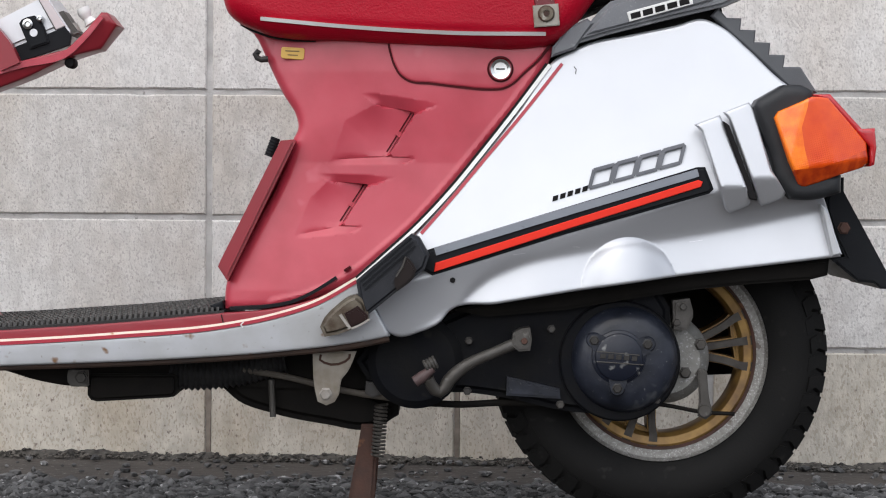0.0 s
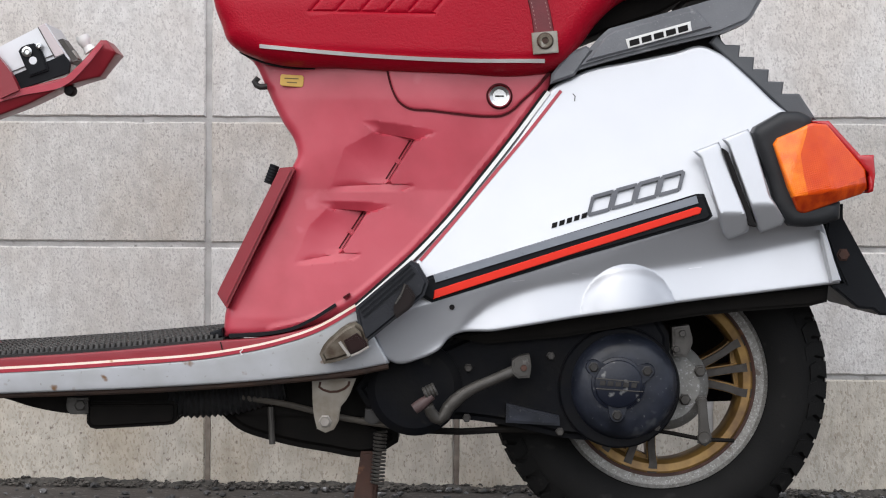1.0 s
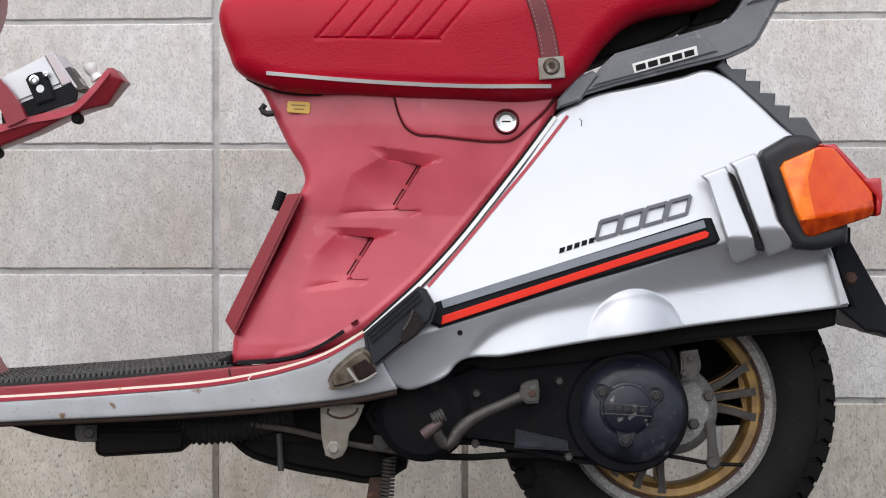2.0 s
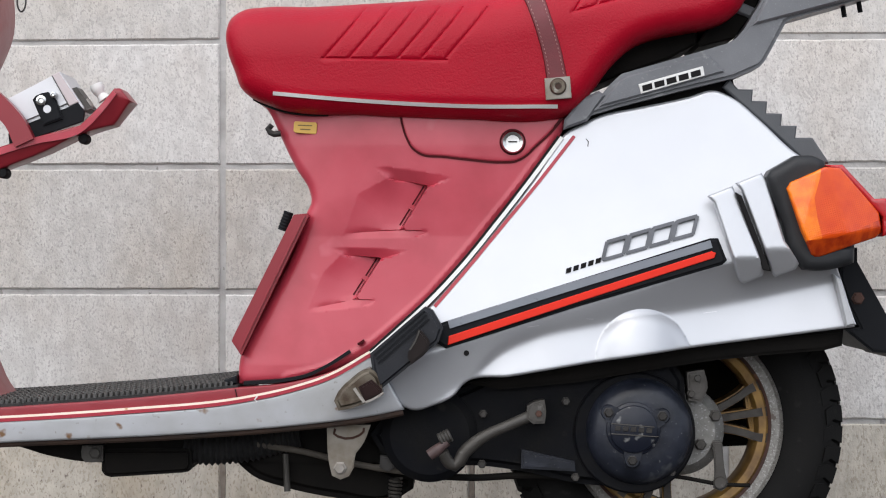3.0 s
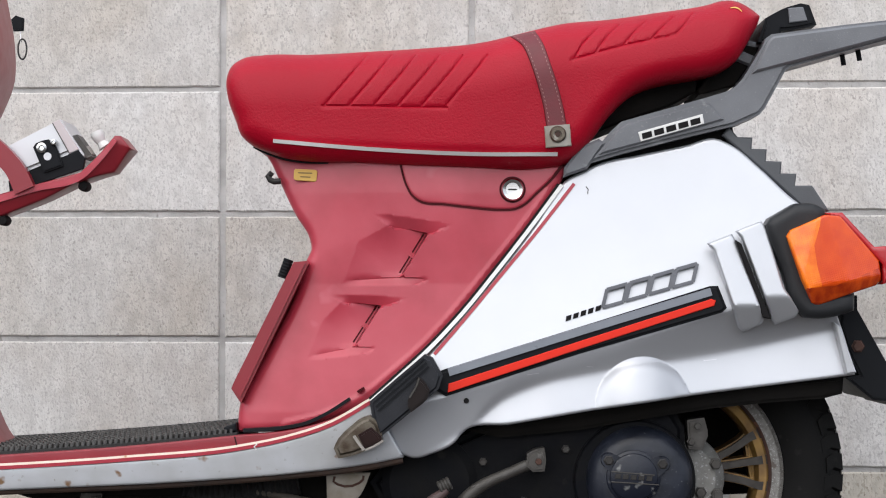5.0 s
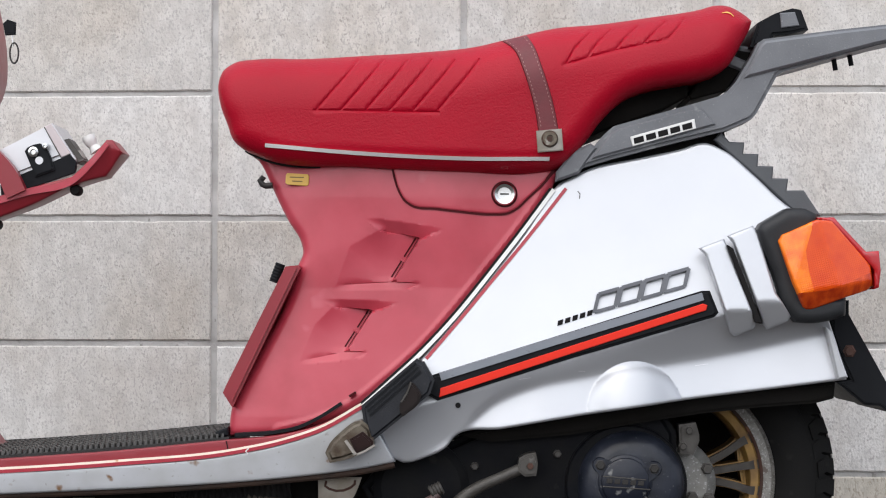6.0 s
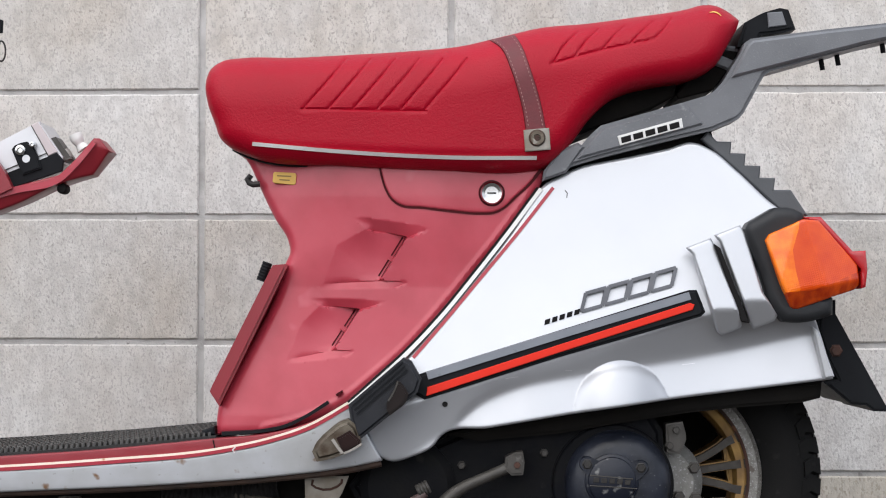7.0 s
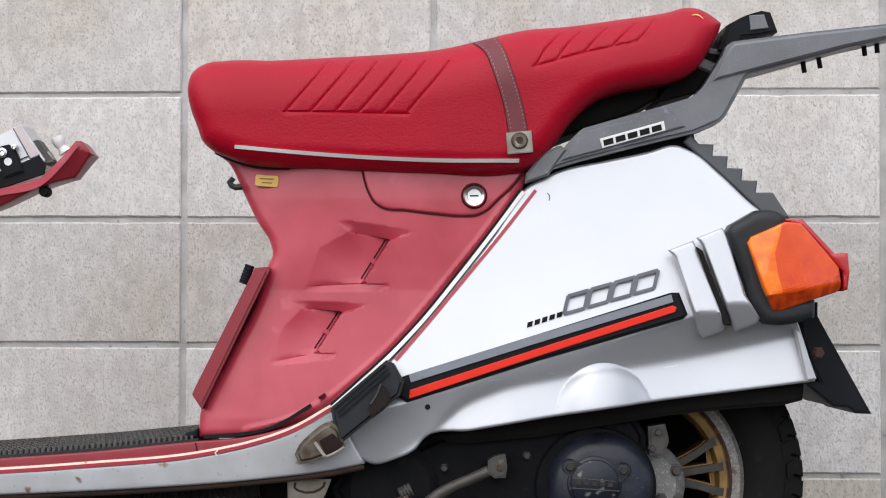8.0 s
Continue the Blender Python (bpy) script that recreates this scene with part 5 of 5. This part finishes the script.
# leg shield, opened inner tray with an aluminium box, keys
shield = part("leg_shield", pillow([(-0.7940, 0.2517), (-0.5876, 0.2541), (-0.6030, 0.2747), (-0.6184, 0.3090), (-0.6493, 0.3853), (-0.6881, 0.4999), (-0.7000, 0.5917), (-0.6659, 0.6683), (-0.6200, 0.6867), (-0.5980, 0.7450), (-0.5982, 0.7948), (-0.6052, 0.8370), (-0.6170, 0.8908), (-0.6745, 0.8985), (-0.7353, 0.7680), (-0.7878, 0.5228)], 2.94, 3.14, 0.015, 0.01), RED_DARK, scooter, "red plastic leg shield")
TRAY_RIM = np.array([(-0.6236, 0.5563), (-0.5806, 0.5721), (-0.5362, 0.5857), (-0.4752, 0.6022), (-0.4516, 0.6230), (-0.4309, 0.6474), (-0.4130, 0.6431)])
# the tray's shaded side is put in as a darker red
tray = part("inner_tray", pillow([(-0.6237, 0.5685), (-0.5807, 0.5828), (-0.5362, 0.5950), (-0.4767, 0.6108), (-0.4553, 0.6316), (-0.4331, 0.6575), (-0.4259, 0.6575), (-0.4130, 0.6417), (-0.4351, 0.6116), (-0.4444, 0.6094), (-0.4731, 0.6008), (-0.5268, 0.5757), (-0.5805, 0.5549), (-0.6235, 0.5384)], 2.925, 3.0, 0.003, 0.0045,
    lambda q: 0.42 * np.clip(-height(q, TRAY_RIM), 0, 0.034), [curve(TRAY_RIM, 0.004, False)], corner=20), RED_DARK, scooter, "red opened inner tray, its shade put in as darker red")
# lighter red strip paints in the light along the rim
part("tray_rim", band([(-0.6150, 0.5639), (-0.5792, 0.5768), (-0.5349, 0.5904), (-0.4748, 0.6062), (-0.4527, 0.6269), (-0.4320, 0.6520)], [0.0085, 0.0085, 0.0085, 0.006], 2.922, 2.93), RED, tray, "rim strip in lighter red, painted as lit")
for p in [(-0.4740, 0.5942), (-0.5763, 0.5505)]:
    part("tray_stud", lathe(p[0], p[1], [(0, 2.934), (0.005, 2.934), (0.0068, 2.937), (0.0068, 2.96)], 20), INK, tray)
part("tray_arm", band([(-0.6212, 0.6644), (-0.5782, 0.6358), (-0.5581, 0.6144), (-0.5452, 0.5880)], [0.028, 0.026, 0.024, 0.026], 2.915, 2.935), RED_DARK, tray, "curved red arm")
unit = part("control_box", plate([(-0.5825, 0.6393), (-0.5142, 0.6746), (-0.5049, 0.6796), (-0.4745, 0.6350), (-0.4745, 0.6264), (-0.5391, 0.6048), (-0.5679, 0.6048)], 2.94, 3.06, 0.002, 2, False), BOX, tray, "brushed aluminium control box")
part("box_end", plate([(-0.5142, 0.6746), (-0.5056, 0.6789), (-0.4803, 0.6408), (-0.4918, 0.6357)], 2.9372, 2.945, 0.0008, 1, False), BOX_END, tray, "pinkish white end cap")
part("box_band", plate([(-0.5694, 0.6005), (-0.5413, 0.6149), (-0.4918, 0.6350), (-0.4810, 0.6401), (-0.4723, 0.6293), (-0.4744, 0.6163), (-0.5377, 0.5947), (-0.5679, 0.5861)], 2.9366, 2.945, 0.0008, 1, False), BLACK, tray, "black lower edge of the box")
for seam in ([(-0.5503, 0.6162), (-0.4943, 0.6392)], [(-0.5139, 0.6744), (-0.4922, 0.6356)]):
    part("box_seam", band(seam, 0.0009, 2.9364, 2.94), DULL, tray)
part("box_strap", plate([(-0.5377, 0.6433), (-0.5341, 0.6483), (-0.5183, 0.6534), (-0.5133, 0.6498), (-0.4995, 0.6196), (-0.5239, 0.6110)], 2.931, 2.942, 0.002, 2), BLACK, tray, "black mounting strap")
for p, r in (((-0.5260, 0.6423), 0.0072), ((-0.5109, 0.6494), 0.0042)):
    part("box_screw", lathe(p[0], p[1], [(0, 2.929), (r * 0.35, 2.929), (r * 0.5, 2.926), (r * 0.9, 2.927), (r, 2.931), (r, 2.938)], 20), CHROME, tray)
part("strap_eye", lathe(*(-0.5188, 0.6315), [(0, 2.9302), (0.005, 2.9302), (0.005, 2.934)], 20), BOX, tray, "round hole in the strap")
part("white_plug", tube([(x, 2.99, z) for x, z in [(-0.4663, 0.6674), (-0.4619, 0.6571), (-0.4553, 0.6476)]], [0.0085, 0.009, 0.006, 0.009], 12, 0.004), WHITE, tray, "white plastic plug")
part("connector", plate([(-0.4921, 0.6588), (-0.4849, 0.6609), (-0.4645, 0.6328), (-0.4761, 0.6284)], 2.95, 3.0, 0.001, 1, False), DULL, tray)
part("connector_pin", plate([(-0.4777, 0.6439), (-0.4712, 0.6468), (-0.4653, 0.6360), (-0.4733, 0.6316)], 2.955, 2.98, 0.001, 1, False), STEEL, tray)
keys = thing("key_ring", (*(-0.5551, 0.7699)[:1], 2.95, (-0.5551, 0.7699)[1]), "black-headed ignition key with a steel ring hanging from the leg shield", "keys")
part("key_head", plate([(-0.5690, 0.8075), (-0.5632, 0.8126), (-0.5524, 0.8090), (-0.5530, 0.7931), (-0.5660, 0.7923)], 2.945, 2.952, 0.0015, 2, False), BLACK, keys, "black key head")
part("key_loop", tube([(KX + 0.0055 * math.cos(a), 2.95, KZ + 0.013 * math.sin(a)) for KX, KZ in [(-0.5551, 0.7699)] for a in np.linspace(0, 2 * math.pi, 25)], 0.0012, 6, 0.1), DARK_STEEL, keys, "steel key ring")
part("key_link", tube([(x, 2.95, z) for x, z in [(-0.5581, 0.7923), (-0.5566, 0.7786)]], 0.0008, 6, 0.1), CHROME, keys)

# ---- gravel ----
def gravel(count, x0, x1, y0, y1, fine=False):
    """Loose stones lying on the ground, as one mesh."""
    rng = np.random.default_rng(4)
    base = bmesh.new()
    bmesh.ops.create_icosphere(base, subdivisions=1, radius=1)
    bv = np.array([v.co for v in base.verts])
    bf = np.array([[v.index for v in f.verts] for f in base.faces])
    base.free()
    size = 0.0034 + 0.0066 * rng.random(count) ** 2.4
    far = y1 - 0.04 + 0.03 * rng.random(count)
    at = np.stack([rng.uniform(x0, x1, count), np.minimum(y0 + (y1 - y0) * rng.random(count), far), np.zeros(count)], 1)
    edge = 3.66 - 0.08 * at[:, 0]
    if fine:
        size *= 0.42
    at[:, 1] = np.where(at[:, 1] > edge - 0.27 - 0.03 * np.sin(at[:, 0] * 9), np.where(rng.random(count) < 0.05, np.minimum(at[:, 1], edge - 0.03), at[:, 1] - 0.3), at[:, 1])
    if fine:
        at[:, 1] = edge - 0.004 - 0.03 * rng.random(count) ** 1.5
        at[:, 2] = 0.009 * rng.random(count) * np.clip(1 - (edge - at[:, 1]) / 0.03, 0, 1)
    verts, faces = [], []
    for i in range(count):
        s = size[i] * np.array([rng.uniform(0.8, 1.4), rng.uniform(0.8, 1.4), rng.uniform(0.45, 0.85)])
        a = rng.uniform(0, 6.3)
        v = bv * (1 + rng.uniform(-0.28, 0.28, (len(bv), 1))) * s
        v = np.stack([v[:, 0] * math.cos(a) - v[:, 1] * math.sin(a), v[:, 0] * math.sin(a) + v[:, 1] * math.cos(a), v[:, 2]], 1)
        verts.append(v + at[i] + (0, 0, s[2] * 0.55 + 0.004 * rng.random()))
        faces.append(bf + i * len(bv))
    me = bpy.data.meshes.new("gravel")
    me.from_pydata(np.vstack(verts).tolist(), [], np.vstack(faces).tolist())
    me.materials.append(CRUMBS if fine else STONES)
    return tagged(new("crumbs" if fine else "gravel", me), "dark crumbs of soil and mortar along the wall" if fine else "loose dark grey gravel stones on the ground", "rubble" if fine else "gravel", kind="stuff")


gravel(17000, -0.95, 1.0, 2.85, 3.68)
gravel(2600, -0.95, 1.0, 3.5, 3.7, True)

# ---- the wall's blocks ----
def block_mesh(width, high, seed):
    """A block whose arrises are chipped and a little uneven."""
    corners = [(-width / 2, -high / 2), (width / 2, -high / 2), (width / 2, high / 2), (-width / 2, high / 2)]
    ring = []
    for (xa, za), (xb, zb) in zip(corners, corners[1:] + corners[:1]):
        k = round(math.hypot(xb - xa, zb - za) / 0.014)
        ring += [(xa + (xb - xa) * i / k, za + (zb - za) * i / k) for i in range(k)]
    bm = bmesh.new()
    rows = []
    for inset, y in ((0.0, 0.05), (0.0, 0.0022), (0.0022, 0.0)):
        row = []
        for x, z in ring:
            chip = max(0.0, noise.noise((x * 45, z * 45, seed * 3.7))) ** 2 * 0.004 + 0.0005 * (1 + noise.noise((x * 160, z * 160, seed * 1.3)))
            d = inset + (chip if y < 0.04 else 0)
            row.append(bm.verts.new((x * (1 - 2 * d / width), y, z * (1 - 2 * d / high))))
        rows.append(row)
    for a, b in zip(rows, rows[1:]):
        for i in range(len(ring)):
            j = (i + 1) % len(ring)
            bm.faces.new((a[i], a[j], b[j], b[i]))
    bm.faces.new(rows[-1])
    bmesh.ops.recalc_face_normals(bm, faces=bm.faces)
    me = bpy.data.meshes.new("block")
    bm.to_mesh(me)
    bm.free()
    me.materials.append(BLOCK)
    return me


COLUMNS = [-0.3745 + 0.3985 * k for k in range(-6, 3)] + [0.7280 + 0.3985 * k for k in range(0, 8)]
rng = random.Random(3)
meshes = {}
for row in range(8):
    z0 = -0.0135 + 0.2 * row
    for xa, xb in zip(COLUMNS, COLUMNS[1:]):
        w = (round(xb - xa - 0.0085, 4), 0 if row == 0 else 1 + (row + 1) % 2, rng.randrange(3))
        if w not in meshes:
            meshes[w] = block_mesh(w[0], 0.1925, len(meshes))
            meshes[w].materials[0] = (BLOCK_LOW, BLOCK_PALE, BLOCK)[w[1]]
        b = new("block", meshes[w])
        b.parent = wall
        b.location = ((xa + xb) / 2, rng.uniform(-0.0012, 0.0008), z0 + 0.1 + rng.uniform(-0.0008, 0.0008))
foot = bmesh.new()
cols = []
for i in range(1100):
    x = -2.2 + i * 0.004

    def wob(f, k, x=x):
        return noise.noise((x * f, k, 0.5))

    h = 0.009 + 0.005 * wob(17, 0) + 0.004 * wob(60, 3) + 0.002 * wob(170, 4)
    out = 0.016 + 0.008 * wob(13, 7) + 0.005 * wob(55, 9) + 0.003 * wob(150, 5)
    cols.append([foot.verts.new((x, y, z)) for y, z in ((0.01, h + 0.002), (-0.003, h), (-out * 0.4, h * 0.9 + 0.003 * wob(140, 11)), (-out * 0.75, h * 0.6 + 0.003 * wob(120, 12)), (-out, h * 0.25), (-out - 0.02, -0.004))])
for a, b in zip(cols, cols[1:]):
    for k in range(5):
        foot.faces.new((a[k], a[k + 1], b[k + 1], b[k]))
part("footing", foot, FOOTING, wall, "crumbling mossy mortar footing")
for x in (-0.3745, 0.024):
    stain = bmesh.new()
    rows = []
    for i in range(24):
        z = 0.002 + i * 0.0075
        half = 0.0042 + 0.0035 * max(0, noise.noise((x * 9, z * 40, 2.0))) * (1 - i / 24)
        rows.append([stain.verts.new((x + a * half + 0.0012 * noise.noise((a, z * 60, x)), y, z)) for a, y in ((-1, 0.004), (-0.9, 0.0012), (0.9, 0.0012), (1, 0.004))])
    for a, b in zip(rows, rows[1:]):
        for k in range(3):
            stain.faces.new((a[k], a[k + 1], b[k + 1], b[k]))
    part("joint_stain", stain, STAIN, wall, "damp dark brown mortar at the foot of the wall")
